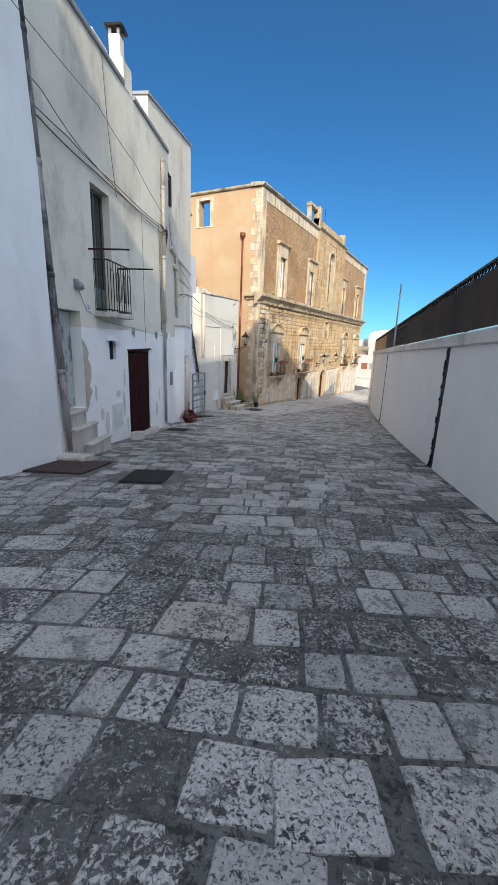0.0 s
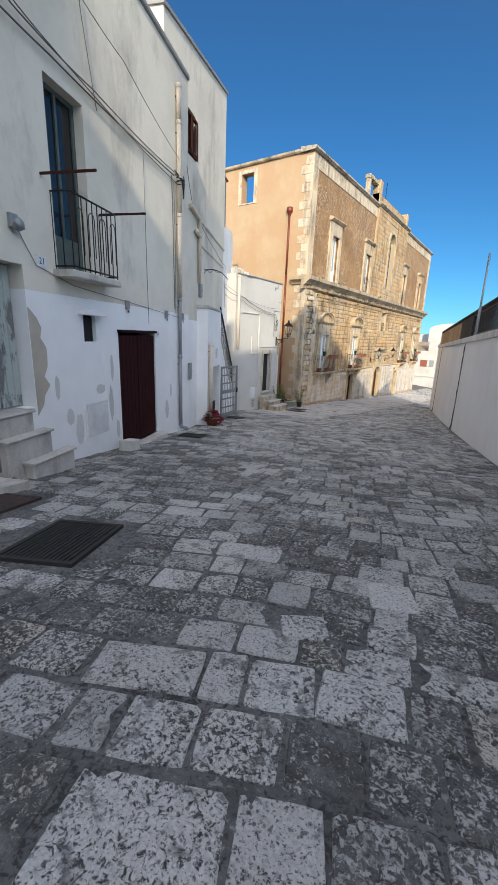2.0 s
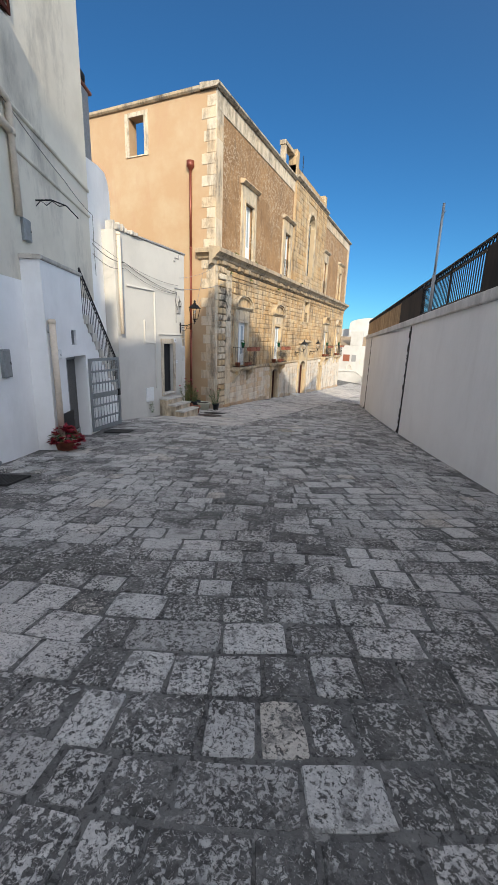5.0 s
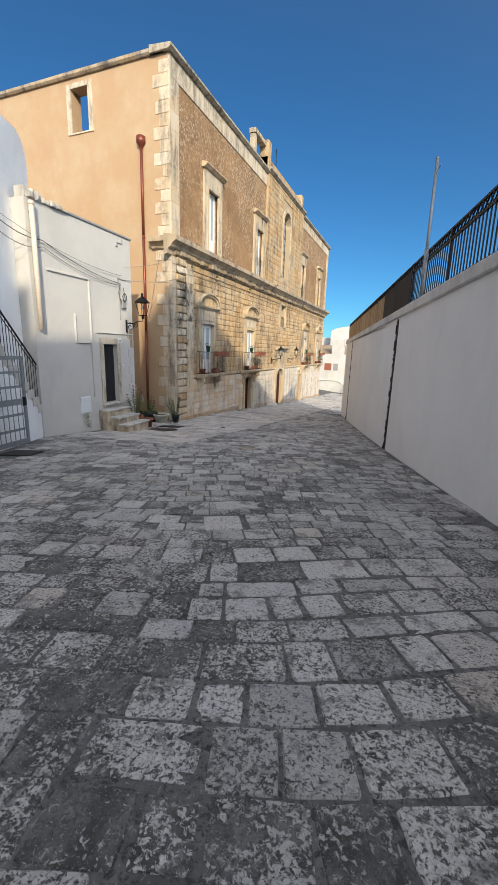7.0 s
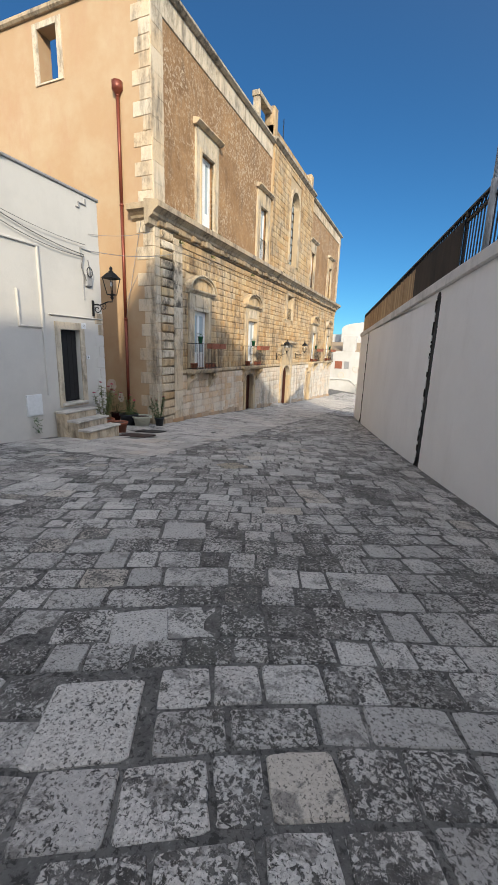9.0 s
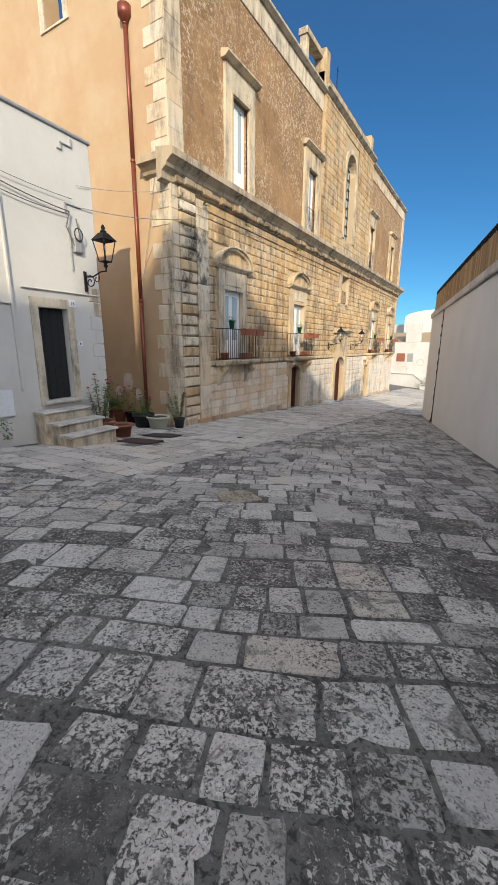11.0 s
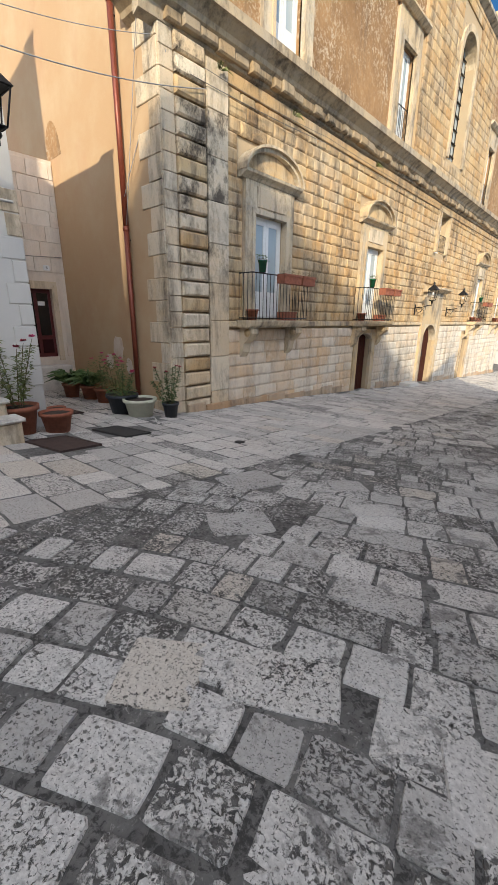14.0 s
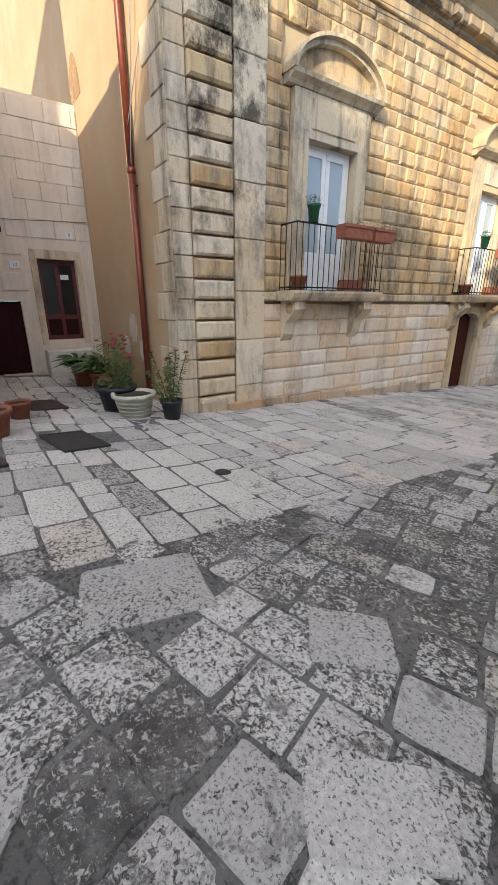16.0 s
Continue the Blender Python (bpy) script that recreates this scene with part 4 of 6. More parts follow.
for c, ct in zip(CH, CT):
    dc = thing("drain_channel", RIGHT @ pose(c, 0, 0), "broken drain channel with a pale pipe, its recess painted near-black", "drain channel")
    part("back", MB().box(-0.149, 0.149, 0.014, 0.16, -6, ct), CHANNEL_DARK, dc)
    gzc = gat(RIGHT, c)
    part("pipe", MB().tube([(0.08, 0.005, ct - 0.1), (0.09, 0.005, -0.6), (0.08, 0.005, gzc + 0.3), (0.04, -0.05, gzc + 0.04)], 0.022, 8), CABLE, dc)
    rr2 = random.Random(int(c * 10) + 50)
    for k in range(34):
        z = gzc + (ct - 0.1 - gzc) * rr2.random() ** 1.4
        x = rr2.choice((-0.15, 0.15))
        part("broken_edge", MB().bbox(x - rr2.uniform(0.01, 0.035), x + rr2.uniform(0.01, 0.03), -0.004, 0.06, z, z + rr2.uniform(0.04, 0.16), 0.006), CHANNEL_DARK if rr2.random() < 0.9 else PIPEG, dc)
    part("top_arch", MB().prism(arc(0, ct - 0.02, 0.13, 0.12, 0, 180, 8), -0.003, 0.1), CHANNEL_DARK, dc)


def fence_run(x0, x1, z0=1.37, h=0.92):
    """One bay of the iron fence with upright bars and a zigzag top."""
    f = thing("fence", TOP @ pose(x0, 0.1, z0), "black iron fence with crossed band along the wall top", "fence", "fence along the wall")
    w = x1 - x0
    for z in (0.06, h - 0.17, h):
        part("rail", MB().box(0, w, -0.018, 0.018, z - 0.018, z + 0.018), IRON, f)
    n = int(w / 0.13)
    for i in range(n):
        x = (i + 0.5) * w / n
        part("bar", MB().box(x - 0.009, x + 0.009, -0.009, 0.009, 0.06, h - 0.17), IRON, f)
    part("post", MB().box(-0.025, 0.025, -0.025, 0.025, 0, h), IRON, f)
    n = int(w / 0.3)
    for i in range(n):
        zz = MB()
        a, b = i * w / n, (i + 1) * w / n
        zz.tube([(a, 0, h - 0.16), ((a + b) / 2, 0, h - 0.01), (b, 0, h - 0.16)], 0.013, 4)
        zz.tube([(a, 0, h - 0.01), ((a + b) / 2, 0, h - 0.16), (b, 0, h - 0.01)], 0.013, 4)
        part("cross", zz, IRON, f)
    return f


for k in range(16):
    fence_run(-14.2 + 2.5 * k, -14.2 + 2.5 * (k + 1))
nk = Mat("screen_netting", 0.9)
nk.colour(nk.mix(nk.ramp(nk.noise(1.2, 5, 0.7, (1, 1, 0.3)), (0.4, 0.0), (0.65, 1.0)), (0.05, 0.036, 0.026), (0.012, 0.011, 0.010)))
NET = nk.m
bk = Mat("reed_screen", 0.85)
bk.colour(bk.mix(bk.ramp(bk.random(), (0.0, 0.0), (1.0, 1.0)), (0.52, 0.36, 0.19), (0.30, 0.18, 0.09)))
REED = bk.m
net = thing("netting", TOP @ pose(0, 0.055, 1.37), "dark netting tied behind the fence", "netting")
part("sheet", MB().box(-2.6, 0.8, 0, 0.01, 0.03, 0.78), NET, net)
part("sheet", MB().box(5.5, 20, 0, 0.01, 0.03, 0.78), NET, net)
reed = thing("reed_screen", TOP @ pose(0, 0.05, 1.37), "sunlit brown reed screen behind the fence", "screen")
rr = random.Random(3)
x = -14.0
while x < -2.62:
    w = rr.uniform(0.07, 0.13)
    part("slat", MB().box(x, x + w - 0.008, rr.uniform(0, 0.01), 0.025, 0.02, 0.74 + rr.uniform(-0.03, 0.02)), REED, reed)
    x += w
pole = thing("metal_pole", TOP @ pose(1.9, 0.05, 1.36), "tall leaning grey metal pole on the wall", "pole")
part("shaft", MB().tube([(0, 0, 0), (0.0, 0, 2.62)], 0.032, 10), GREYMETAL, pole)
part("sleeve", MB().tube([(0, 0, 0), (0, 0, 0.95)], 0.045, 10), PIPEG, pole)
part("pin", MB().tube([(0, 0, 2.35), (0.3, 0, 2.36)], 0.008), GREYMETAL, pole)

# ---- unseen plain blocks added behind the walk to shade the street ----
def roofline(poly, label):
    """An added shade block beyond the start of the street; its roofline in x, z at y = -12, its flanks run away from
    the sun.
    """
    mb = MB().prism([(poly[0][0], -2)] + poly + [(poly[-1][0], -2)], -12, -15)
    lean = SUN.x / -SUN.y
    mb.v = [(x + lean * (-12 - y), y, z) for x, y, z in mb.v]
    solid("house_behind", mb, WHITE, None, label, "house", "", "structure")


roofline([(-13.6, 16.2), (5.28, 16.2)], "unseen flat white shade block behind the start of the street")
roofline([(5.282, 14.6), (6.12, 15.05)], "unseen low white shade block behind the start of the street")
roofline([(6.122, 18.9), (6.82, 20.1)], "unseen tall white shade block behind the start of the street")
roofline([(6.822, 17.1), (7.28, 17.2)], "unseen narrow white shade block behind the start of the street")
roofline([(7.282, 15.85), (9.64, 18.05), (10.15, 20.2), (11.8, 22.25), (12.7, 22.6), (26.8, 23.1), (44, 23.1)], "unseen large white shade block with a pitched top behind the start of the street")
rw = thing("window", RED @ pose(-2.4, 0.14, 0.25), "dark small window with a wooden sill in the stone house", "window", "", "structure")
part("backing", MB().box(0, 0.65, 0.05, 0.08, 0, 1.1), DARK, rw)
part("window_frame", MB().wall(0, 0.65, 0.18, 1.1, 0.0, 0.045, [(0.05, 0.3, 0.22, 1.05), (0.35, 0.6, 0.22, 1.05)]), MAROON, rw)
part("sill", MB().bbox(-0.02, 0.67, -0.2, 0.05, 0.0, 0.17, 0.01), WOODBROWN, rw)
bo = thing("wooden_boards", on_red(-2.75), "long brown boards leaning on the stone wall", "boards")
for k in range(3):
    part("board", MB().box(-0.05 + 0.09 * k, 0.03 + 0.09 * k, -0.02, 0.0, 0.0, 1.9 - 0.1 * k), WOODBROWN, bo)

# ---- palazzo ----
palazzo = thing("palazzo", FRONT, "two-storey ochre stone palace with rusticated front and brown upper storey", "palace", "", "structure")
LEN = 28.9
WIN_LOW = [2.95, 8.26, 21.2, 26.4]
DOORS = [(8.25, 1.0, -1.3), (20.3, 1.0, -1.7)]
WIN_UP = [3.42, 9.3, 19.3, 25.2]
holes = [(c - 0.56, c + 0.56, -0.88, 1.36) for c in WIN_LOW]
holes += [(c - w / 2, c + w / 2, -5.2, z) for c, w, z in DOORS]
holes += [(13.6, 15.2, -5.2, -1.0), (13.9, 15.0, 1.9, 3.4)]
holes += [(c - 0.5, c + 0.5, 4.5, 7.0) for c in WIN_UP] + [(13.55, 15.15, 5.2, 9.4)]
part("core_wall", MB().wall(0.02, LEN, -6, 4.1, 0.06, 0.7, holes), MORTAR, palazzo)
part("upper_wall", MB().wall(0.6, 10.3, 4.102, 9.65, 0.02, 0.7, holes), BROWN, palazzo)
part("upper_wall", MB().wall(18.4, LEN - 0.6, 4.102, 9.65, 0.02, 0.7, holes), BROWN, palazzo)
part("bay_wall", MB().wall(10.302, 18.398, 4.102, 10.4, -0.08, 0.7, holes), MORTAR, palazzo)
part("corner_wall", MB().box(0.02, 0.598, 0.06, 0.7, 4.102, 9.65), MORTAR, palazzo)
part("end_strip", MB().box(LEN - 0.598, LEN, -0.02, 0.7, 4.102, 9.65), PALE, palazzo)
part("side_wall", MB().wall(-16, -0.03, -5, 10.3, 0.0, 0.5, [(-4.5, -3.65, 8.45, 9.95)]), ORANGE, palazzo).matrix_local = pose(0, 0, 0, 0, 0, -90)
part("far_wall", MB().box(LEN - 0.5, LEN - 0.01, 0.702, 10, -6, 9.65), PALE, palazzo)
cor = [(0.1, 3.68), (-0.05, 3.74), (-0.08, 3.9), (-0.22, 3.98), (-0.25, 4.05), (-0.40, 4.16), (-0.46, 4.18), (-0.46, 4.34), (-0.42, 4.37), (0.1, 4.44)]
part("cornice", MB().profile(cor, -0.36, LEN + 0.3), CORNICE, palazzo)
part("corner_cornice", MB().profile([(a, b) for a, b in cor], -0.8, -0.0), CORNICE, palazzo).matrix_local = pose(0.1, 0, 0, 0, 0, -90)
for x0, x1 in ((0.0, 10.3), (18.4, LEN)):
    x = x0
    while x < x1 - 0.1:
        e = min(x + 1.35, x1)
        part("band_stone", MB().bbox(x + 0.004, e - 0.004, -0.02, 0.66, 9.652, 10.3, 0.012), PALE, palazzo)
        x = e
    part("coping", MB().profile([(0.7, 10.302), (-0.10, 10.302), (-0.2, 10.38), (-0.2, 10.46), (0.7, 10.54)], x0 - (0.16 if x0 == 0 else 0), x1), CORNICE, palazzo)
part("side_coping", MB().profile([(0.5, 10.302), (-0.08, 10.302), (-0.14, 10.36), (-0.14, 10.46), (0.5, 10.54)], -16, -0.17), CORNICE, palazzo).matrix_local = pose(0, 0, 0, 0, 0, -90)
# top window opening of the side wall
sw = part("roof_window_frame", MB().wall(-4.72, -3.43, 8.40, 10.12, -0.04, 0.0, [(-4.5, -3.65, 8.45, 9.95)]), PALE, palazzo, "pale stone frame of an empty window")
sw.matrix_local = pose(0, 0, 0, 0, 0, -90)

# upper bay: parapet and the open frame on it
part("bay_cornice", MB().profile([(0.7, 10.402), (-0.12, 10.402), (-0.3, 10.52), (-0.3, 10.62), (0.7, 10.7)], 10.2, 18.5), CORNICE, palazzo)
part("bay_parapet", MB().wall(10.4, 18.3, 10.702, 11.25, 0.05, 0.5, []), BLOCK, palazzo)
for k, x in enumerate((10.4, 17.9)):
    part("parapet_post", MB().bbox(x, x + 0.5, 0.0, 0.55, 10.71, 12.1 if k == 0 else 11.7, 0.03), BLOCK, palazzo)
part("frame_post", MB().bbox(8.75, 9.0, 0.2, 0.5, 10.44, 11.75, 0.02), TRIM, palazzo)
part("frame_lintel", MB().bbox(8.7, 10.398, 0.15, 0.55, 11.752, 11.98, 0.02), TRIM, palazzo)
ant = thing("lightning_rod", FRONT @ pose(12.6, 0.3, 11.25), "thin dark metal rod on the parapet", "rod")
part("rod", MB().tube([(0, 0, 0), (0, 0, 1.3)], 0.02), IRON, ant)
for k in range(4):
    part("cross_piece", MB().tube([(-0.12, 0, 0.4 + 0.25 * k), (0.12, 0, 0.4 + 0.25 * k)], 0.012), IRON, ant)

# window surrounds
def surround(x, z0, z1, w, side=0.26, top=0.7, cap=True):
    part("surround", MB().wall(x - w / 2 - side, x + w / 2 + side, z0, z1 + top, -0.07, 0.06, [(x - w / 2, x + w / 2, z0 - 0.01, z1)]), TRIM, palazzo)
    part("inner_moulding", MB().wall(x - w / 2 - 0.1, x + w / 2 + 0.1, z0, z1 + 0.1, -0.10, -0.072, [(x - w / 2, x + w / 2, z0 - 0.01, z1)]), TRIM, palazzo)
    if cap:
        part("hood", MB().profile([(0.05, z1 + top + 0.002), (-0.14, z1 + top + 0.002), (-0.26, z1 + top + 0.1), (-0.26, z1 + top + 0.15), (0.05, z1 + top + 0.24)], x - w / 2 - side - 0.12, x + w / 2 + side + 0.12), TRIM, palazzo)


def french_window(x, z0, z1, w, label, depth=0.28, bars=2):
    """Two white glazed leaves standing in the opening."""
    f = thing("window", FRONT @ pose(x - w / 2, depth, z0), label, "window", "", "structure")
    part("window_frame", MB().wall(0, w, 0, z1 - z0, 0, 0.07, [(0.06, w - 0.06, 0.04, z1 - z0 - 0.06)]), FRAMEW, f)
    for i in range(2):
        a, b = (0.065, w / 2 - 0.004) if i == 0 else (w / 2 + 0.004, w - 0.065)
        h = z1 - z0
        lf = part("leaf", MB().wall(a, b, 0.045, h - 0.065, -0.01, 0.04, [(a + 0.09, b - 0.09, 0.62, h - 0.16)]), FRAMEW, f)
        part("pane", MB().box(a + 0.09, b - 0.09, 0.012, 0.02, 0.62, h - 0.16), GLASS, lf)
        part("panel", MB().bbox(a + 0.1, b - 0.1, -0.02, -0.01, 0.14, 0.52, 0.008), FRAMEW, lf)
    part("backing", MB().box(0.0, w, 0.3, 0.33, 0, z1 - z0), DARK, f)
    return f


def pediment(x, z, w, h=0.62):
    """A segmental pediment over a window."""
    part("pediment_base", MB().profile([(0.05, z), (-0.08, z), (-0.12, z + 0.04), (-0.22, z + 0.08), (-0.24, z + 0.13), (0.05, z + 0.15)], x - w / 2, x + w / 2), TRIM, palazzo)
    for (ra, rb, y0) in ((0.02, 0.07, -0.25), (0.072, 0.14, -0.17)):
        out, inn = arc(x, z + 0.12, w / 2 + 0.04 - ra, h + 0.02 - ra, 0, 180, 16), arc(x, z + 0.12, w / 2 + 0.04 - rb, h + 0.02 - rb, 180, 0, 16)
        mb = MB()
        vs = [(p[0], y, p[1]) for y in (y0, 0.06) for p in out + inn[::-1]]
        n = 17
        fs = []
        for i in range(n - 1):
            fs += [(i, i + 1, n + i + 1, n + i), (2 * n + i, 3 * n + i, 3 * n + i + 1, 2 * n + i + 1), (i, 2 * n + i, 2 * n + i + 1, i + 1), (n + i, n + i + 1, 3 * n + i + 1, 3 * n + i)]
        fs += [(0, n, 3 * n, 2 * n), (n - 1, 3 * n - 1, 4 * n - 1, 2 * n - 1)]
        part("pediment_arch", mb.add(vs, fs), TRIM, palazzo)
    part("pediment_field", MB().prism(arc(x, z + 0.13, w / 2 - 0.1, h - 0.13, 0, 180, 16), -0.06, 0.06), BLOCK, palazzo)


def pot(m, r, h, mat, label, rim=True, category="flower pot"):
    p = thing("flower_pot", m, label, category)
    prof = [(r * 0.72, 0), (r * 0.95, h * 0.84)] + ([(r * 1.06, h * 0.84), (r * 1.08, h), (r * 0.96, h)] if rim else [(r, h), (r * 0.93, h)]) + [(r * 0.88, h * 0.88), (0.01, h * 0.88)]
    part("pot", MB().lathe(prof, 18), mat, p)
    part("soil", MB().lathe([(r * 0.88, h * 0.86), (r * 0.88, h * 0.9), (0.01, h * 0.92)], 14), SOIL, p)
    return p


def trough(m, w, mat=None, label="terracotta window box hung on the railing"):
    p = thing("window_box", m, label, "window box")
    part("box", MB().wall(-w / 2, w / 2, 0, 0.2, -0.11, 0.11, []), mat or TERRA, p)
    part("rim", MB().wall(-w / 2 - 0.02, w / 2 + 0.02, 0.16, 0.205, -0.13, -0.112, []), mat or TERRA, p)
    part("soil", MB().box(-w / 2 + 0.02, w / 2 - 0.02, -0.09, 0.09, 0.2, 0.21), SOIL, p)
    return p


def tuft(parent, n, r, h, mat, seed, size=(0.05, 0.1), base=0.0, w=0.45):
    """A bushy head of small leaves."""
    q, mb = random.Random(seed), MB()
    for _ in range(n):
        a, f = q.uniform(0, 6.283), q.random()
        rr_ = r * math.sqrt(q.random())
        leaf(mb, (rr_ * math.cos(a), rr_ * math.sin(a), base + h * f), (math.cos(a), math.sin(a), q.uniform(-0.2, 0.9)), q.uniform(*size), w)
    return part("leaves", mb, mat, parent, "", False)


def stalks(parent, n, r, h, seed, mat=None):
    q = random.Random(seed)
    tops = []
    for _ in range(n):
        a = q.uniform(0, 6.283)
        d = q.uniform(0.2, 1) * r
        top = (d * math.cos(a), d * math.sin(a), h * q.uniform(0.65, 1.0))
        part("stem", MB().tube([(0.02 * math.cos(a), 0.02 * math.sin(a), 0.0), (top[0] * 0.4, top[1] * 0.4, top[2] * 0.5), top], 0.006, 5), STEM, parent)
        tops.append(top)
    return tops


def bloom(parent, p, r, mat, seed):
    q, mb = random.Random(seed), MB()
    for k in range(12):
        a = k * 2.4
        leaf(mb, p, (math.cos(a), math.sin(a), q.uniform(0.1, 1.2)), r, 0.9, 0.1)
    part("flower", mb, mat, parent, "", False)


GREENPOT = plain("green_glaze", (0.012, 0.11, 0.05), 0.18).m


def stone_balcony(x, w, z=-0.9, out=0.48, label="stone balcony with black iron railing on carved brackets"):
    b = thing("balcony", FRONT, label, "balcony", "balconies of the palace")
    part("slab", MB().profile([(-0.01, z - 0.16), (-out + 0.06, z - 0.16), (-out, z - 0.1), (-out - 0.03, z - 0.04), (-out - 0.03, z), (-0.01, z)], x - w / 2, x + w / 2), TRIM, b)
    for sx in (x - w / 2 + 0.12, x + w / 2 - 0.36):
        pr = [(-0.01, z - 0.162), (-out + 0.1, z - 0.162), (-out + 0.08, z - 0.3), (-out + 0.2, z - 0.42), (-0.16, z - 0.52), (-0.12, z - 0.72), (-0.01, z - 0.85)]
        br_ = part("bracket", MB().profile(pr, sx, sx + 0.24), TRIM, b)
        part("scroll", MB().lathe([(0.02, -0.01), (0.09, 0), (0.09, 0.26), (0.02, 0.27)], 12, (0, 0, 0), pose(sx - 0.01, -out + 0.22, z - 0.28, 0, 90, 0)), TRIM, br_)
    railing(b, x - w / 2 + 0.05, x + w / 2 - 0.05, -0.06, -out + 0.02, z + 0.01, z + 1.0, 0.125, 0.008)
    return b


for i, c in enumerate(WIN_LOW):
    surround(c, -0.86, 1.36, 1.12, 0.3, 0.62, False)
    part("lintel_panel", MB().bbox(c - 0.5, c + 0.5, -0.095, -0.072, 1.5, 1.9, 0.01), PALE, palazzo)
    pediment(c, 1.99, 2.0, 0.6)
    french_window(c, -0.86, 1.36, 1.12, "white glazed french window in the stone front", 0.09)
    stone_balcony(c, 2.2)
    y = -0.46
    gp = pot(FRONT @ pose(c - 0.72, y, 0.12), 0.1, 0.24, GREENPOT, "green glazed pot with a small leafy plant on the railing")
    tuft(gp, 70, 0.1, 0.14, LEAFA, 20 + i, (0.05, 0.09), 0.22)
    part("hook", MB().box(-0.1, 0.1, -0.012, 0.012, -0.03, 0.0), IRON, gp)
    for kx, ww in ((0.12, 0.66), (0.78, 0.5)):
        tr = trough(FRONT @ pose(c + kx, y - 0.12, -0.08), ww)
        tuft(tr, 26, 0.2, 0.1, LEAFB if i else STEM, 40 + i, (0.04, 0.09), 0.2, 0.25)
    pot(FRONT @ pose(c - 0.75, -0.2, -0.9), 0.14, 0.24, TERRA, "square-shouldered terracotta pot on the balcony floor")
    trough(FRONT @ pose(c + 0.55, -0.2, -0.9), 0.5, TERRA, "empty terracotta box on the balcony floor")
for i, c in enumerate(WIN_UP):
    surround(c, 4.46, 7.0, 1.0, 0.36, 0.7, True)
    french_window(c, 4.5, 7.0, 1.0, "tall white upper window of the palace", 0.14)
    if i in (1, 2):
        ur = thing("window_guard", FRONT, "black iron guard rail across the upper window", "railing")
        railing(ur, c - 0.48, c + 0.48, 0, 0.02, 4.52, 5.55, 0.12, 0.009, False)
# small window over the main door
surround(14.45, 1.9, 3.4, 1.1, 0.18, 0.15, False)
french_window(14.45, 1.9, 3.4, 1.1, "small white window over the main door")
ur = thing("window_guard", FRONT, "black iron guard rail across the small window", "railing")
railing(ur, 13.92, 14.98, 0, 0.02, 1.95, 2.6, 0.12, 0.009, False)
# arched window of the bay
part("arch_head", MB().prism([(13.55, 9.4), (13.55, 8.6)] + arc(14.35, 8.6, 0.8, 0.75, 180, 0, 14) + [(15.15, 8.6), (15.15, 9.4)], -0.085, 0.3), TRIM, palazzo)
ring_o, ring_i = arc(14.35, 8.6, 1.02, 0.97, 0, 180, 16), arc(14.35, 8.6, 0.8, 0.75, 180, 0, 16)
part("arch_moulding", MB().prism(ring_o + ring_i, -0.16, -0.082), TRIM, palazzo)
for x in (13.3, 15.152):
    part("arch_jamb", MB().bbox(x, x + 0.24, -0.16, -0.082, 5.2, 8.598, 0.015), TRIM, palazzo)
aw = thing("window", FRONT @ pose(13.55, 0.25, 5.2), "tall round-headed window with iron glazing bars", "window", "", "structure")
part("backing", MB().box(0, 1.6, 0.35, 0.38, 0, 4.2), DARK, aw)
for i in range(4):
    for j in range(9):
        part("pane", MB().box(0.03 + i * 0.4, 0.37 + i * 0.4, 0.03, 0.04, 0.03 + j * 0.46, 0.45 + j * 0.46), GLASS, aw)
for i in range(5):
    part("glazing_bar", MB().box(i * 0.4 - 0.025, i * 0.4 + 0.025, 0, 0.028, 0, 4.2), IRON, aw)
for j in range(9):
    part("glazing_bar", MB().box(0, 1.6, -0.03, -0.002, j * 0.46 - 0.02, j * 0.46 + 0.02), IRON, aw)

# doors of the front
for c, w, z in DOORS:
    g0 = gz(-11.85, 23.35 + c)
    part("door_jamb", MB().wall(c - w / 2 - 0.26, c + w / 2 + 0.26, g0 - 0.4, z + 0.12, -0.05, 0.06, [(c - w / 2, c + w / 2, g0 - 1, z)]), TRIM, palazzo)
    part("door_arch", MB().prism([(c - w / 2, z), (c - w / 2, z - 0.22)] + arc(c, z - 0.22, w / 2, 0.2, 180, 0, 10) + [(c + w / 2, z - 0.22), (c + w / 2, z)], -0.03, 0.3), TRIM, palazzo)
    plank_door(FRONT @ pose(c - w / 2, 0.2, g0 - 0.1), w, z - g0 + 0.1, WOODBROWN, "brown plank door under the balcony", 4, 2)
c, g0 = 14.4, gz(-11.85, 37.75)
part("portal_jamb", MB().wall(c - 1.15, c + 1.15, g0 - 0.4, 0.1, -0.1, 0.06, [(c - 0.8, c + 0.8, g0 - 1, -1.0)]), TRIM, palazzo)
part("portal_spandrel", MB().prism([(c - 0.8, -1.0), (c - 0.8, -1.75)] + arc(c, -1.75, 0.8, 0.7, 180, 0, 14) + [(c + 0.8, -1.75), (c + 0.8, -1.0)], -0.08, 0.3), TRIM, palazzo)
part("portal_hood", MB().profile([(0.05, 0.3), (-0.2, 0.3), (-0.42, 0.42), (-0.42, 0.5), (0.05, 0.58)], c - 1.2, c + 1.2), TRIM, palazzo)
part("portal_frieze", MB().bbox(c - 1.0, c + 1.0, -0.12, 0.05, 0.102, 0.298, 0.02), TRIM, palazzo)
plank_door(FRONT @ pose(c - 0.8, 0.22, g0 - 0.1), 1.6, -1.0 - g0 + 0.1, WOODBROWN, "brown arched main door of the palace", 4, 2)
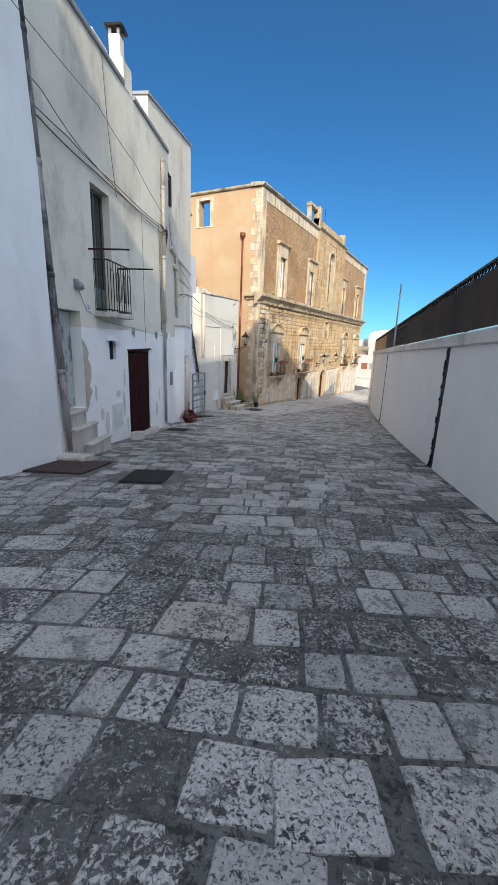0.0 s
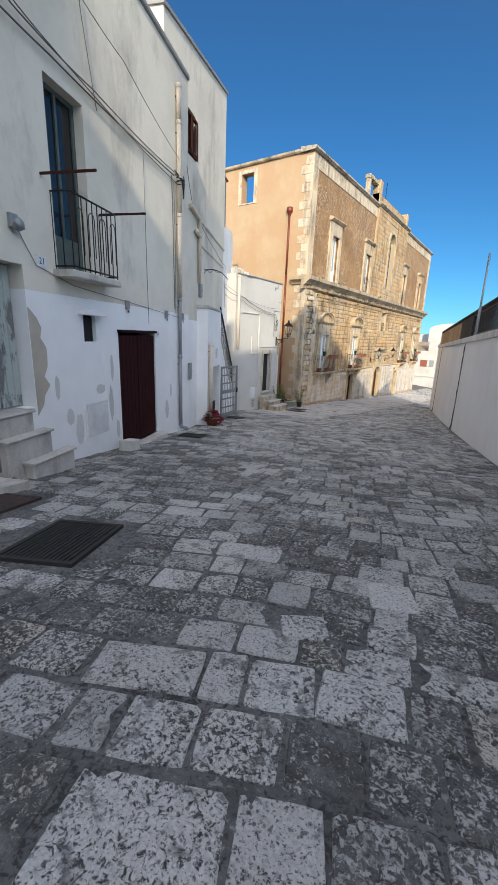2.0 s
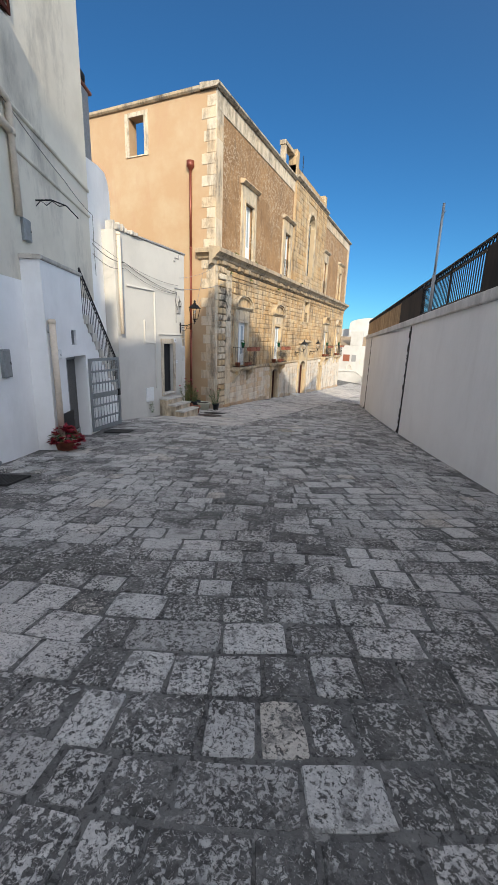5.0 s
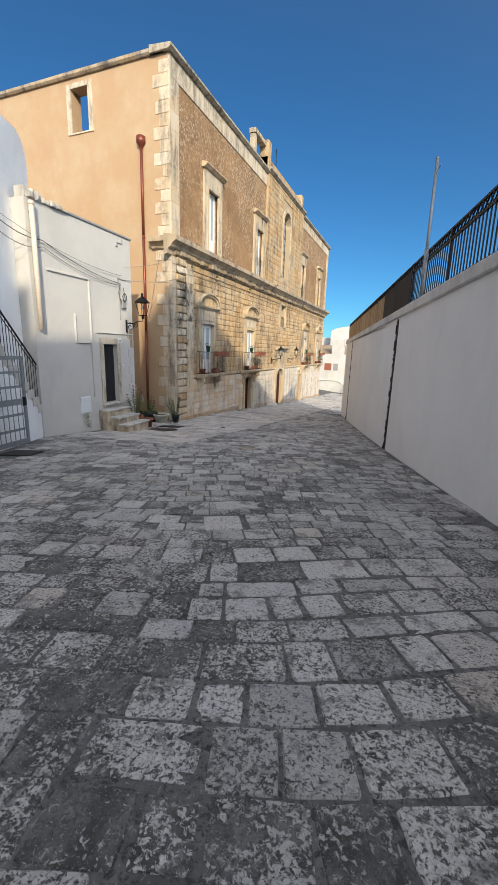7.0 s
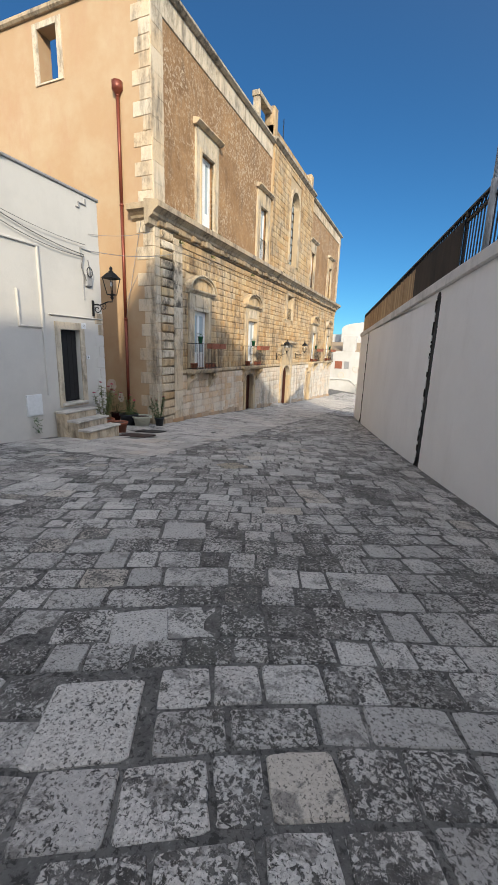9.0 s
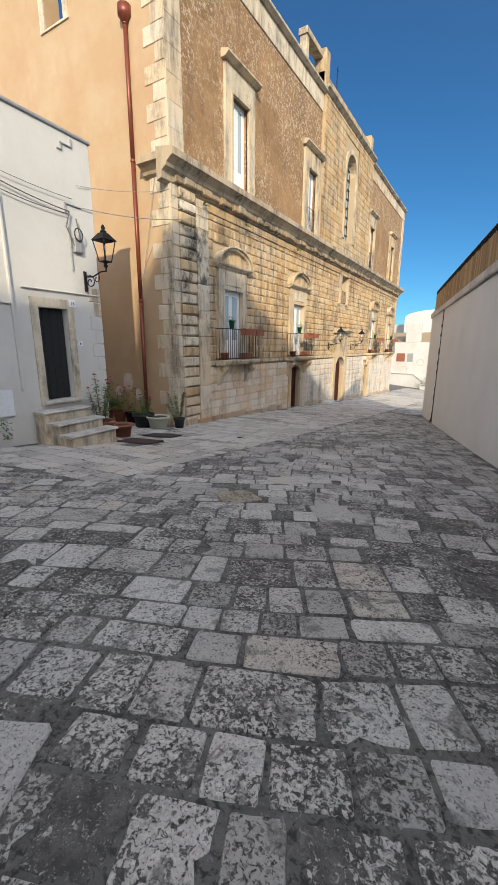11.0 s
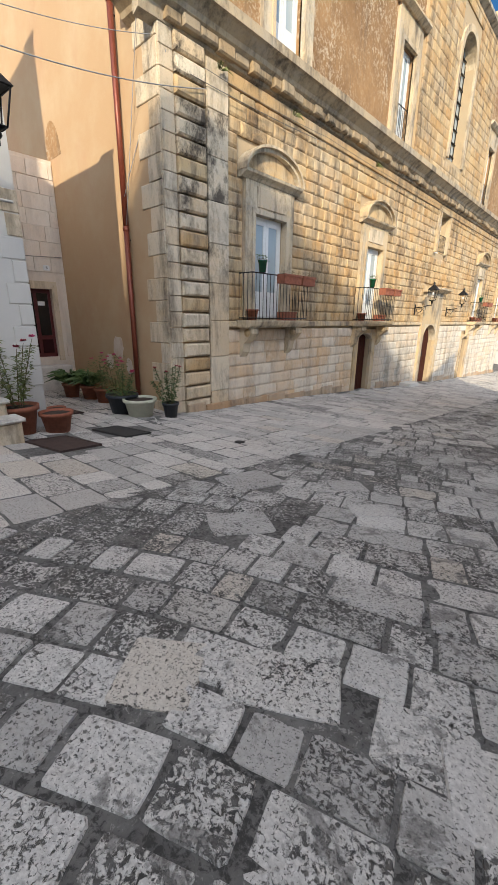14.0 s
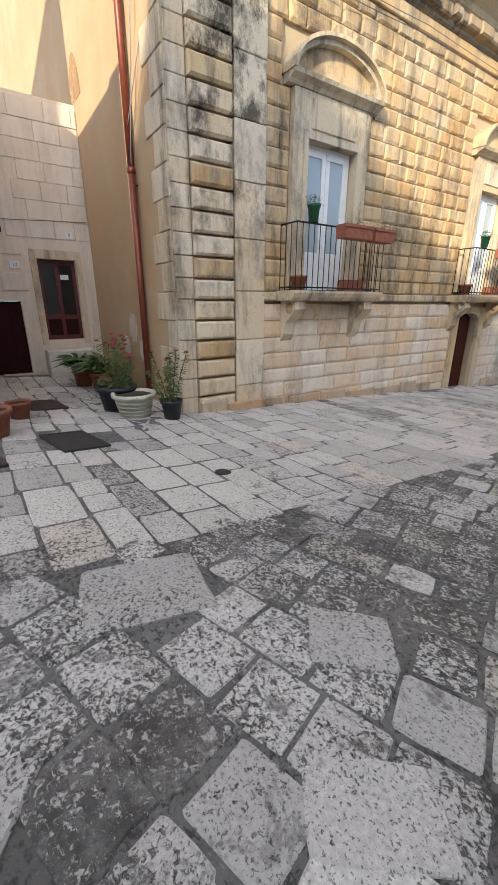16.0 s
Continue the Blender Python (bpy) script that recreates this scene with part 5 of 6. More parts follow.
solid("step_stone", MB().bbox(11.7, 12.6, -0.55, -0.05, g0 - 0.3, g0 + 0.28, 0.05), SLAB, FRONT, "rough stone mounting block at the palace foot", "stone block")
for x in (12.4, 16.4):
    lantern(FRONT @ pose(x, -0.68, -0.3, 0, 0, -90), "wrought iron wall lantern beside the main door")

# drainpipe, wires of the side wall
dp = drainpipe(SIDE @ pose(-1.2, 0, 0), 7.55, -2.72, 0.055, COPPER, "glossy red-brown drainpipe with a hopper head", 3.6, 0.06)
part("hopper", MB().lathe([(0.06, 10.25), (0.11, 10.35), (0.17, 10.4), (0.17, 10.62), (0.13, 10.62)], 12, (0, -0.085, -0.05)), COPPER, dp)


def span(a, b, sag, r=0.012, label="grey overhead cable across the court", mat=None):
    pts = [Vector(a).lerp(Vector(b), i / 24) - Vector((0, 0, sag * 4 * (i / 24) * (1 - i / 24))) for i in range(25)]
    solid("overhead_cable", MB().tube(pts, r, 5), mat or PIPEG, None, label, "cable", "overhead cables")


span((-11.75, 20.4, 2.35), (-11.7, 24.3, 3.1), 0.12, 0.009)
span((-11.75, 20.4, 2.75), (-11.9, 23.3, 3.55), 0.08, 0.006)
span((-12.3, 23.28, 3.9), (-13.0, 23.25, 0.9), 0.0, 0.008, "thin loose wire on the side wall")
span((-11.8, 23.5, 3.4), (-13.0, 23.25, 1.4), -0.1, 0.008, "thin loose wire on the side wall")
wire(FRONT, [(0.6, -0.12, 3.2), (5, -0.1, 3.38), (14, -0.1, 3.4), (28, -0.1, 3.3)], 0.011, 0.04, "cable", "dark cable running under the cornice")
wire(FRONT, [(0.9, -0.14, 3.4), (5, -0.12, 3.5), (14, -0.12, 3.55), (28, -0.1, 3.45)], 0.008, 0.05, "cable", "dark cable running under the cornice")
# flat brown shape on the wall face; no recess is cut
niche = part("niche_hood", MB().prism(arc(-4.3, 2.75, 0.4, 0.75, 0, 180, 12), -0.005, 0.06), BROWN, palazzo, "flat brown arch marking the niche in the orange wall")
niche.matrix_local = pose(0, 0, 0, 0, 0, -90)

# corner: banded quoins, pilaster, side quoins
sk = stone("sooty_quoin", (0.70, 0.61, 0.46), (0.60, 0.46, 0.29), (0.56, 0.51, 0.42), (0.10, 0.076, 0.054), 0.6)
crust = sk.math("MULTIPLY", sk.ramp(sk.noise(2.3, 7, 0.75, (1.0, 1.0, 0.7)), (0.46, 0.0), (0.60, 0.9)), sk.ramp(sk.math("DIVIDE", sk.math("ADD", sk.height(), 1.5), 4.5), (0.12, 0.0), (0.45, 1.0)))
sk.colour(sk.mix(crust, sk.b.inputs["Base Color"].links[0].from_socket, (0.035, 0.027, 0.021)))
QUOIN = sk.m
q = random.Random(8)
for k in range(23):
    z = -3.15 + 0.30 * k
    part("quoin", MB().bbox(0.3, 0.98, -0.10 + q.uniform(-0.01, 0.012), 0.06, z + 0.012, z + 0.275, 0.035), QUOIN if k % 4 else BLOCK, palazzo)
    part("corner_stone", MB().bbox(0.0, 0.292, -0.03, 0.06, z + 0.004, z + 0.296, 0.01), PALE, palazzo)
for k in range(9):
    z = -3.2 + 0.76 * k
    part("pilaster_stone", MB().bbox(1.0, 1.56, -0.09, 0.06, z + 0.004, min(z + 0.756, 3.68), 0.012), QUOIN if k in (4, 6, 7) else PALE, palazzo)
for k in range(9):
    z = 4.42 + 0.6 * k
    part("corner_stone", MB().bbox(0.0, 0.60, -0.03, 0.06, z + 0.002, min(z + 0.598, 9.65), 0.006), PALE, palazzo)
for k in range(32):
    z = -3.0 + 0.41 * k
    if z > 9.8:
        break
    w = 0.42 if k % 2 else 0.68
    if k % 5 == 3:
        w -= 0.1
    o = part("side_quoin", MB().bbox(-w, -0.003, -0.022, 0.02, z + 0.004, z + 0.406, 0.012), PALE, palazzo)
    o.matrix_local = pose(0, 0, 0, 0, 0, -90)
part("string_course", MB().bbox(0.98, LEN, -0.07, 0.06, -1.06, -0.92, 0.02), TRIM, palazzo)
part("frieze_groove", MB().bbox(1.56, LEN, -0.04, 0.06, 3.45, 3.68, 0.015), BLOCK, palazzo)

# corbel colour holds soot plus painted shade from the cornice above
SOOT_SHADE = stone("sooty_shaded_corbel", (0.36, 0.29, 0.20), (0.40, 0.28, 0.15), (0.26, 0.23, 0.18), (0.04, 0.033, 0.026), 0.95).m
x, q = 0.1, random.Random(41)
while x < LEN - 0.3:
    w = q.uniform(0.22, 0.5)
    part("corbel_stone", MB().bbox(x + 0.006, x + w - 0.006, -0.13 - q.uniform(0.0, 0.11), 0.0, 3.76 + q.uniform(0, 0.05), 4.0 - q.uniform(0.0, 0.06), 0.03), SOOT_SHADE, palazzo)
    x += w
PEELW = plaster("peeled_white_plaster", (0.62, 0.55, 0.48), (0.50, 0.38, 0.28), (0.42, 0.25, 0.16), 0.5, 3.0).m
for i, (u, z, w, h) in enumerate(((-2.05, -1.55, 0.5, 0.62), (-2.5, -1.9, 0.42, 0.4), (-1.62, -1.95, 0.3, 0.42))):
    flake(palazzo, u, z, w, h, PEELW, 720 + i, "peeled pale patch in the orange plaster", pose(0, 0, 0, 0, 0, -90))

# ---- rusticated blocks of the front ----
busy = [(c - 0.88, c + 0.88, -0.9, 2.0) for c in WIN_LOW] + [(c - 1.05, c + 1.05, 1.99, 2.7) for c in WIN_LOW]
busy += [(c - w / 2 - 0.26, c + w / 2 + 0.26, -6, z + 0.12) for c, w, z in DOORS]
busy += [(13.25, 15.55, -6, 0.1), (13.2, 15.6, 0.1, 0.58), (13.72, 15.18, 1.9, 3.55)]


def free_runs(x0, x1, z0, z1, blocked):
    """Stretches of a course that no window or door takes."""
    cuts = [(x0, x1)]
    for a, b, c_, d in blocked:
        if z0 < d - 0.03 and z1 > c_ + 0.03:
            cuts = [p for s, e in cuts for p in ((s, min(e, a)), (max(s, b), e)) if p[1] - p[0] > 0.05]
    return cuts


def pillow(seed, bulge):
    """A unit block, 1 by 1, whose front swells out unevenly."""
    q_ = random.Random(seed)
    g = [0, 0.10, 0.5, 0.90, 1]
    h = [0, 0.16, 0.5, 0.84, 1]
    vs, fs = [], []
    for j, z in enumerate(h):
        for i, x in enumerate(g):
            edge = i in (0, 4) or j in (0, 4)
            jx, jz = (0, 0) if edge else (q_.uniform(-0.05, 0.05), q_.uniform(-0.06, 0.06))
            y = 0.010 if edge else (-bulge * (1.12 if (i == 2 and j == 2) else 1) + q_.uniform(-0.3, 0.3) * bulge)
            vs.append((x + jx, y, z + jz))
    for j in range(4):
        for i in range(4):
            fs.append((j * 5 + i, j * 5 + i + 1, j * 5 + i + 6, j * 5 + i + 5))
    n = len(vs)
    ringv = [0, 1, 2, 3, 4, 9, 14, 19, 24, 23, 22, 21, 20, 15, 10, 5]
    vs += [(vs[i][0], 0.06, vs[i][2]) for i in ringv]
    fs += [(ringv[(k + 1) % 16], ringv[k], n + k, n + (k + 1) % 16) for k in range(16)]
    return vs, fs


PILLOWS = [pillow(k, 0.014) for k in range(14)]
FLATS = [pillow(k + 50, 0.008) for k in range(8)]


def shared(vs, fs, mat, name):
    mb_ = MB().add(vs, fs)
    return mesh_of(name, mb_, mat, False)


PMESH = [shared(*p, BLOCK, "block") for p in PILLOWS]
ASHLAR = stone("washed_ashlar", (0.72, 0.65, 0.54), (0.62, 0.43, 0.25), (0.64, 0.60, 0.53), (0.25, 0.17, 0.10), 0.5).m
FMESH = [shared(*p, ASHLAR, "ashlar") for p in FLATS]


def courses(z0, z1, h, lo, hi, shapes, meshes, x0, x1, blocked, name, near, mat, lead=0.0, seed=1):
    """Courses of blocks; those before x = near are parts, the rest one joined part."""
    q_ = random.Random(seed)
    rest, z, made = MB(), z0, 0
    while z < z1 - 0.06:
        top = min(z + h * q_.uniform(0.94, 1.06), z1)
        for s, e in free_runs(x0, x1, z, top, blocked):
            x = s
            while x < e - 0.02:
                w = q_.uniform(lo, hi)
                w = e - x if e - x - w < lo * 0.6 else w
                k = q_.randrange(len(shapes))
                m = Matrix.Translation((x + 0.005, -lead, z + 0.005)) @ Matrix.Diagonal((w - 0.01, 1, top - z - 0.01, 1))
                if x < near:
                    o = part(name, meshes[k], None, palazzo)
                    o.matrix_local = m
                    made += 1
                else:
                    rest.add(shapes[k][0], shapes[k][1], False, m)
                x += w
        z = top
    return tagged(part("far_" + name + "s", rest, mat, palazzo, "", False), kind="stuff")


PALEJ = stone("pale_stone_joined", (0.64, 0.59, 0.51), (0.60, 0.48, 0.35), (0.56, 0.54, 0.49), (0.15, 0.13, 0.10), 0.7, "island").m
courses(-0.918, 3.45, 0.262, 0.30, 0.62, PILLOWS, PMESH, 1.57, LEN - 0.05, busy, "rustic_block", 8.8, BLOCKJ, 0.0, 4)
courses(-5.0, -1.062, 0.28, 0.42, 0.95, FLATS, FMESH, 1.57, LEN - 0.05, busy + [(0, 8.0, -6, -3.3), (0, 3, -6, -3.0)], "ashlar", 9.0, PALEJ, 0.01, 5)
bayholes = [(13.25, 15.45, 5.1, 9.75)]
courses(4.45, 10.38, 0.30, 0.35, 0.8, FLATS, FMESH, 10.31, 18.39, bayholes, "bay_stone", 0, BLOCKJ, 0.125, 6)

# stained plinth course along the foot of the front
PLINTH = stone("stained_plinth", (0.48, 0.38, 0.27), (0.46, 0.29, 0.16), (0.44, 0.39, 0.32), (0.14, 0.10, 0.07), 0.7).m
x = 0.3
q = random.Random(31)
while x < LEN - 0.3:
    w = q.uniform(0.5, 0.95)
    g0 = gz(-11.85, 23.35 + x + w / 2)
    if not any(x + w > c - 0.76 and x < c + 0.76 for c in (8.25, 20.3)) and not (x + w > 13.2 and x < 15.6):
        part("plinth_stone", MB().bbox(x + 0.004, x + w - 0.004, -0.035 + q.uniform(-0.012, 0.01) - (0.08 if x < 1.6 else 0), 0.05, g0 - 0.4, g0 + q.uniform(0.14, 0.26), 0.02), PLINTH, palazzo)
    x += w
# dry grass tufts on the cornice
for i, x in enumerate((1.3, 1.7, 3.6, 4.1, 7.7, 12.5)):
    tg = thing("wall_plant", FRONT @ pose(x, -0.12, 3.5 if i % 2 == 0 else 4.42), "dry grass tuft growing from the stone cornice", "plant")
    qq, mbl = random.Random(900 + i), MB()
    for k in range(40):
        a = qq.uniform(0, 6.283)
        leaf(mbl, (0.03 * math.cos(a), -0.02, 0.0), (math.cos(a), -0.6 + 0.3 * math.sin(a), qq.uniform(0.1, 1.4)), qq.uniform(0.12, 0.28), 0.06, 0.5)
    part("grass_tuft", mbl, LEAFB, tg, "", False)

# ---- far white houses beyond the street ----
def far_house(x0, x1, y, z0, z1, depth, label, dome=False):
    h = thing("far_house", pose(x0, y, z0), label, "house", "far white houses")
    w = x1 - x0
    if dome:
        part("wall", MB().prism([(0, 0), (w, 0), (w, z1 - z0 - 0.9)] + arc(w / 2, z1 - z0 - 0.9, w / 2, 0.9, 0, 180, 12)[1:-1] + [(0, z1 - z0 - 0.9)], 0, depth), FARWHITE, h)
    else:
        part("wall", MB().box(0, w, 0, depth, 0, z1 - z0), FARWHITE, h)
    return h


ROOFT = plain("roof_tiles", (0.40, 0.30, 0.19), 0.9, 0, 0.5, 20).m
h1 = far_house(-18.0, -3.0, 62.0, -7.0, 0.0, 6, "low whitewashed house at the street's end")
part("window", MB().box(4.6, 5.5, -0.03, 0.0, 4.9, 5.8), TERRA, h1, "orange-brown window shutter")
part("window", MB().box(5.75, 6.35, -0.03, 0.0, 4.9, 5.8), PIPEG, h1, "grey window shutter")
for x, z in ((5.5, 4.1), (7.2, 4.9), (8.2, 4.4)):
    part("rosette", MB().tube([(x + 0.35 * math.cos(a * 0.4), -0.03, z + 0.35 * math.sin(a * 0.4)) for a in range(17)], 0.04, 5), PIPEW, h1)
part("ledge", MB().bbox(3.0, 6.6, -0.12, 0.0, 3.55, 3.68, 0.02), FARWHITE, h1)
for k in range(6):
    part("stair_ledge", MB().bbox(6.6 + 0.2 * k, 6.8 + 0.2 * k, -0.12, 0.0, 3.4 - 0.15 * k, 3.53 - 0.15 * k, 0.02), FARWHITE, h1)
part("roof", MB().profile([(0.1, 7.0), (5.5, 8.2), (5.5, 7.0)], 0.0, 15.0), ROOFT, h1)
part("chimney", MB().bbox(5.4, 6.9, 0.0, 1.0, 7.0, 8.9, 0.03), FARWHITE, h1)
h2 = far_house(-14.4, -7.0, 70.0, -7.0, 4.0, 8, "white vaulted house behind the tiled roofs", True)
h3 = far_house(-30.0, -14.5, 72.0, -7.0, 2.4, 8, "flat white house far down the street")
h4 = far_house(-6.9, 6.0, 71.0, -7.0, 2.2, 8, "flat white house far down the street")
for x in (2.0, 5.0):
    part("window", MB().box(x, x + 1, -0.03, 0, 7, 8.2), GREYMETAL, h4)
part("chimney", MB().bbox(4.5, 5.3, 1, 1.8, 9.2, 10.2, 0.03), FARWHITE, h4)
bx = thing("planter", pose(-9.6, 61.0, gz(-9.6, 61.0) - 0.1), "pale stone planter with a green bush", "planter")
part("box", MB().bbox(-0.9, 0.9, -0.3, 0.3, 0, 0.6, 0.03), FARWHITE, bx)
tuft(bx, 420, 0.8, 0.9, LEAFA, 70, (0.1, 0.22), 0.55)

# ---- street furniture and pots ----
def ground_tilt(x, y, rz=0.0, lift=0.0):
    """A pose lying on the sloping street."""
    d = 0.3
    n = Vector((-(gz(x + d, y) - gz(x - d, y)) / (2 * d), -(gz(x, y + d) - gz(x, y - d)) / (2 * d), 1)).normalized()
    qn = Vector((0, 0, 1)).rotation_difference(n)
    return Matrix.Translation((x, y, gz(x, y) + lift)) @ qn.to_matrix().to_4x4() @ pose(0, 0, 0, 0, 0, rz)


RUST = plain("rusty_cover", (0.075, 0.05, 0.045), 0.75, 0.3, 0.4, 9).m


def cover(x, y, w, d, rz, mat, label, slots=0):
    c_ = thing("drain_cover", ground_tilt(x, y, rz, 0.0), label, "drain cover")
    part("rim", MB().wall(-w / 2, w / 2, -d / 2, d / 2, -0.03, 0.0, [(-w / 2 + 0.04, w / 2 - 0.04, -d / 2 + 0.04, d / 2 - 0.04)]), mat, c_).matrix_local = pose(0, 0, 0, -90, 0, 0)
    if slots:
        for k in range(slots):
            xx = -w / 2 + 0.05 + k * (w - 0.1) / slots
            part("bar", MB().box(xx, xx + (w - 0.1) / slots * 0.6, -d / 2 + 0.04, d / 2 - 0.04, 0.004, 0.024), mat, c_)
    else:
        part("plate", MB().box(-w / 2 + 0.045, w / 2 - 0.045, -d / 2 + 0.045, d / 2 - 0.045, 0.004, 0.026), mat, c_)
    return c_


cover(-5.45, 4.12, 0.95, 1.0, 22, RUST, "rusty brown steel drain cover in the street")
cover(-3.9, 4.27, 0.62, 0.85, 28, NETTING, "dark cast iron grating in the paving", 14)
cover(-7.8, 10.0, 0.6, 0.55, 22, NETTING, "dark iron grating at the wall foot", 10)
cover(-9.95, 14.75, 0.6, 0.6, 22, NETTING, "dark square iron cover near the stairs")
cover(-10.75, 21.5, 0.8, 0.5, 10, NETTING, "dark flat iron cover beside the pots")
cover(-10.4, 20.45, 0.8, 0.6, 10, RUST, "worn iron cover with scraped paint")
cover(-13.0, 21.5, 0.7, 0.5, 10, RUST, "rusty iron cover in the court")
rc = thing("manhole", ground_tilt(-9.1, 22.5, 0, 0.0), "small round dark drain hole", "drain cover")
part("ring", MB().lathe([(0.08, 0), (0.08, 0.014), (0.06, 0.016), (0.01, 0.016)], 16), NETTING, rc)
for x, y in ((-4.95, 2.2), (-4.35, 2.15)):
    rc = thing("manhole", ground_tilt(x, y, 0, 0.0), "small round iron lid in the paving", "drain cover")
    part("lid", MB().lathe([(0.12, 0), (0.12, 0.018), (0.09, 0.02), (0.01, 0.02)], 16), NETTING, rc)
sb = solid("loose_slab", MB().bbox(-0.3, 0.3, -0.2, 0.2, 0, 0.1, 0.03), SLAB, ground_tilt(-5.95, 4.6, 20, 0.0), "loose pale stone slab on the drain cover", "stone slab")
solid("curb_stone", MB().bbox(-0.2, 0.2, -0.12, 0.12, -0.1, 0.2, 0.02), SLAB, ground_tilt(-7.2, 7.55, 112, 0.0), "small concrete block beside the maroon door", "stone block")


def on_ground(x, y):
    return pose(x, y, gz(x, y))


p = pot(on_ground(-9.0, 12.2), 0.22, 0.22, TERRA, "terracotta pot full of red flowers by the gate")
tuft(p, 120, 0.22, 0.16, LEAFA, 1, (0.08, 0.14), 0.2)
q = random.Random(2)
for k in range(80):
    a, r = q.uniform(0, 6.283), 0.36 * math.sqrt(q.random())
    bloom(p, (r * math.cos(a), r * math.sin(a), 0.46 - r * r * 2.6 + q.uniform(-0.05, 0.05)), 0.075, PETAL, 100 + k)
TUBMAT = plain("dark_blue_tub", (0.02, 0.025, 0.035), 0.6, 0, 0.5, 5).m
BASIN = plain("pale_plastic", (0.52, 0.52, 0.42), 0.6, 0, 0.15, 5).m
BLACKP = plain("black_plastic", (0.018, 0.022, 0.028), 0.5).m
p = pot(on_ground(-11.4, 20.26), 0.27, 0.42, TERRA, "large terracotta pot with a tall thin flowering plant")
for i, tp in enumerate(stalks(p, 5, 0.3, 1.55, 3)):
    tuft_p = part("shoot", MB().tube([tp, (tp[0] * 1.1, tp[1] * 1.1, tp[2] + 0.08)], 0.004, 4), STEM, p)
    qq, mbl = random.Random(200 + i), MB()
    for k in range(110):
        f = qq.uniform(0.4, 1.0)
        a = qq.uniform(0, 6.283)
        leaf(mbl, (tp[0] * f, tp[1] * f, tp[2] * f), (math.cos(a), math.sin(a), qq.uniform(-0.1, 0.8)), qq.uniform(0.07, 0.13), 0.35)
    part("leaves", mbl, LEAFB, p, "", False)
    bloom(p, (tp[0] * 1.1, tp[1] * 1.1, tp[2] + 0.1), 0.06, PINK if i % 2 else PETAL, 300 + i)
pot(on_ground(-11.28, 20.74), 0.23, 0.32, TERRA, "terracotta pot of bare soil on a saucer")
pot(on_ground(-12.2, 21.1), 0.15, 0.24, TERRA, "small terracotta pot beside the white corner")
p = pot(on_ground(-12.42, 22.5), 0.3, 0.4, TUBMAT, "dark blue plastic tub with a leafy pink-flowering plant")
tuft(p, 110, 0.26, 0.16, LEAFA, 6, (0.06, 0.12), 0.36)
for i, tp in enumerate(stalks(p, 6, 0.26, 1.15, 8)):
    qq, mbl = random.Random(450 + i), MB()
    for k in range(60):
        f, a = qq.uniform(0.35, 1.0), qq.uniform(0, 6.283)
        leaf(mbl, (tp[0] * f, tp[1] * f, tp[2] * f), (math.cos(a), math.sin(a), qq.uniform(-0.2, 0.8)), qq.uniform(0.06, 0.11), 0.4)
    part("leaves", mbl, LEAFB if i % 2 else LEAFA, p, "", False)
    if i % 2 == 0:
        bloom(p, (tp[0], tp[1], tp[2] + 0.03), 0.065, PINK, 460 + i)
p = pot(on_ground(-11.96, 22.62), 0.31, 0.36, BASIN, "pale ribbed plastic basin with handles")
for k in range(5):
    part("rib", MB().lathe([(0.228 + 0.0142 * k, 0.06 * k + 0.04), (0.240 + 0.0142 * k, 0.06 * k + 0.055), (0.232 + 0.0142 * k, 0.06 * k + 0.07)], 18), BASIN, p)
for sx in (-1, 1):
    part("handle", MB().tube([(sx * 0.31, -0.06, 0.34), (sx * 0.38, -0.04, 0.33), (sx * 0.38, 0.04, 0.33), (sx * 0.31, 0.06, 0.34)], 0.012), BASIN, p)
p = pot(on_ground(-11.55, 23.05), 0.16, 0.3, BLACKP, "black plastic pot with a red rose bush")
for i, tp in enumerate(stalks(p, 7, 0.34, 1.05, 5)):
    qq, mbl = random.Random(400 + i), MB()
    for k in range(75):
        f = qq.uniform(0.35, 1.0)
        a = qq.uniform(0, 6.283)
        leaf(mbl, (tp[0] * f, tp[1] * f, tp[2] * f), (math.cos(a), math.sin(a), qq.uniform(-0.2, 0.7)), qq.uniform(0.05, 0.09), 0.5)
    part("leaves", mbl, LEAFA, p, "", False)
    if i % 2 == 0:
        bloom(p, tp, 0.05, PETAL, 420 + i)
for i, (x, y, r, n, h, mt) in enumerate(((-14.3, 22.75, 0.22, 110, 0.55, LEAFA), (-13.75, 22.8, 0.2, 140, 0.6, LEAFB), (-13.3, 22.85, 0.18, 90, 0.75, LEAFB), (-14.75, 22.5, 0.2, 100, 0.4, LEAFA))):
    p = pot(on_ground(x, y), r, 0.34, TERRA if i != 2 else MAROON, "terracotta pot with a dense green plant by the orange wall")
    if i == 0 or i == 3:
        qq, mbl = random.Random(500 + i), MB()
        for k in range(110):
            a = qq.uniform(0, 6.283)
            leaf(mbl, (0.05 * math.cos(a), 0.05 * math.sin(a), 0.32), (math.cos(a), math.sin(a), qq.uniform(0.6, 2.2)), qq.uniform(0.5, 0.8), 0.08, 0.45)
        part("leaves", mbl, mt, p, "", False)
    else:
        stalks(p, 6, 0.2, 0.95, 20 + i)
        tuft(p, n * 2, 0.26, h, mt, 30 + i, (0.06, 0.13), 0.36, 0.35)
        for k in range(5):
            bloom(p, (0.2 * math.cos(k * 2.2), 0.2 * math.sin(k * 2.2), 0.9 + 0.05 * k), 0.06, PINK, 600 + k)

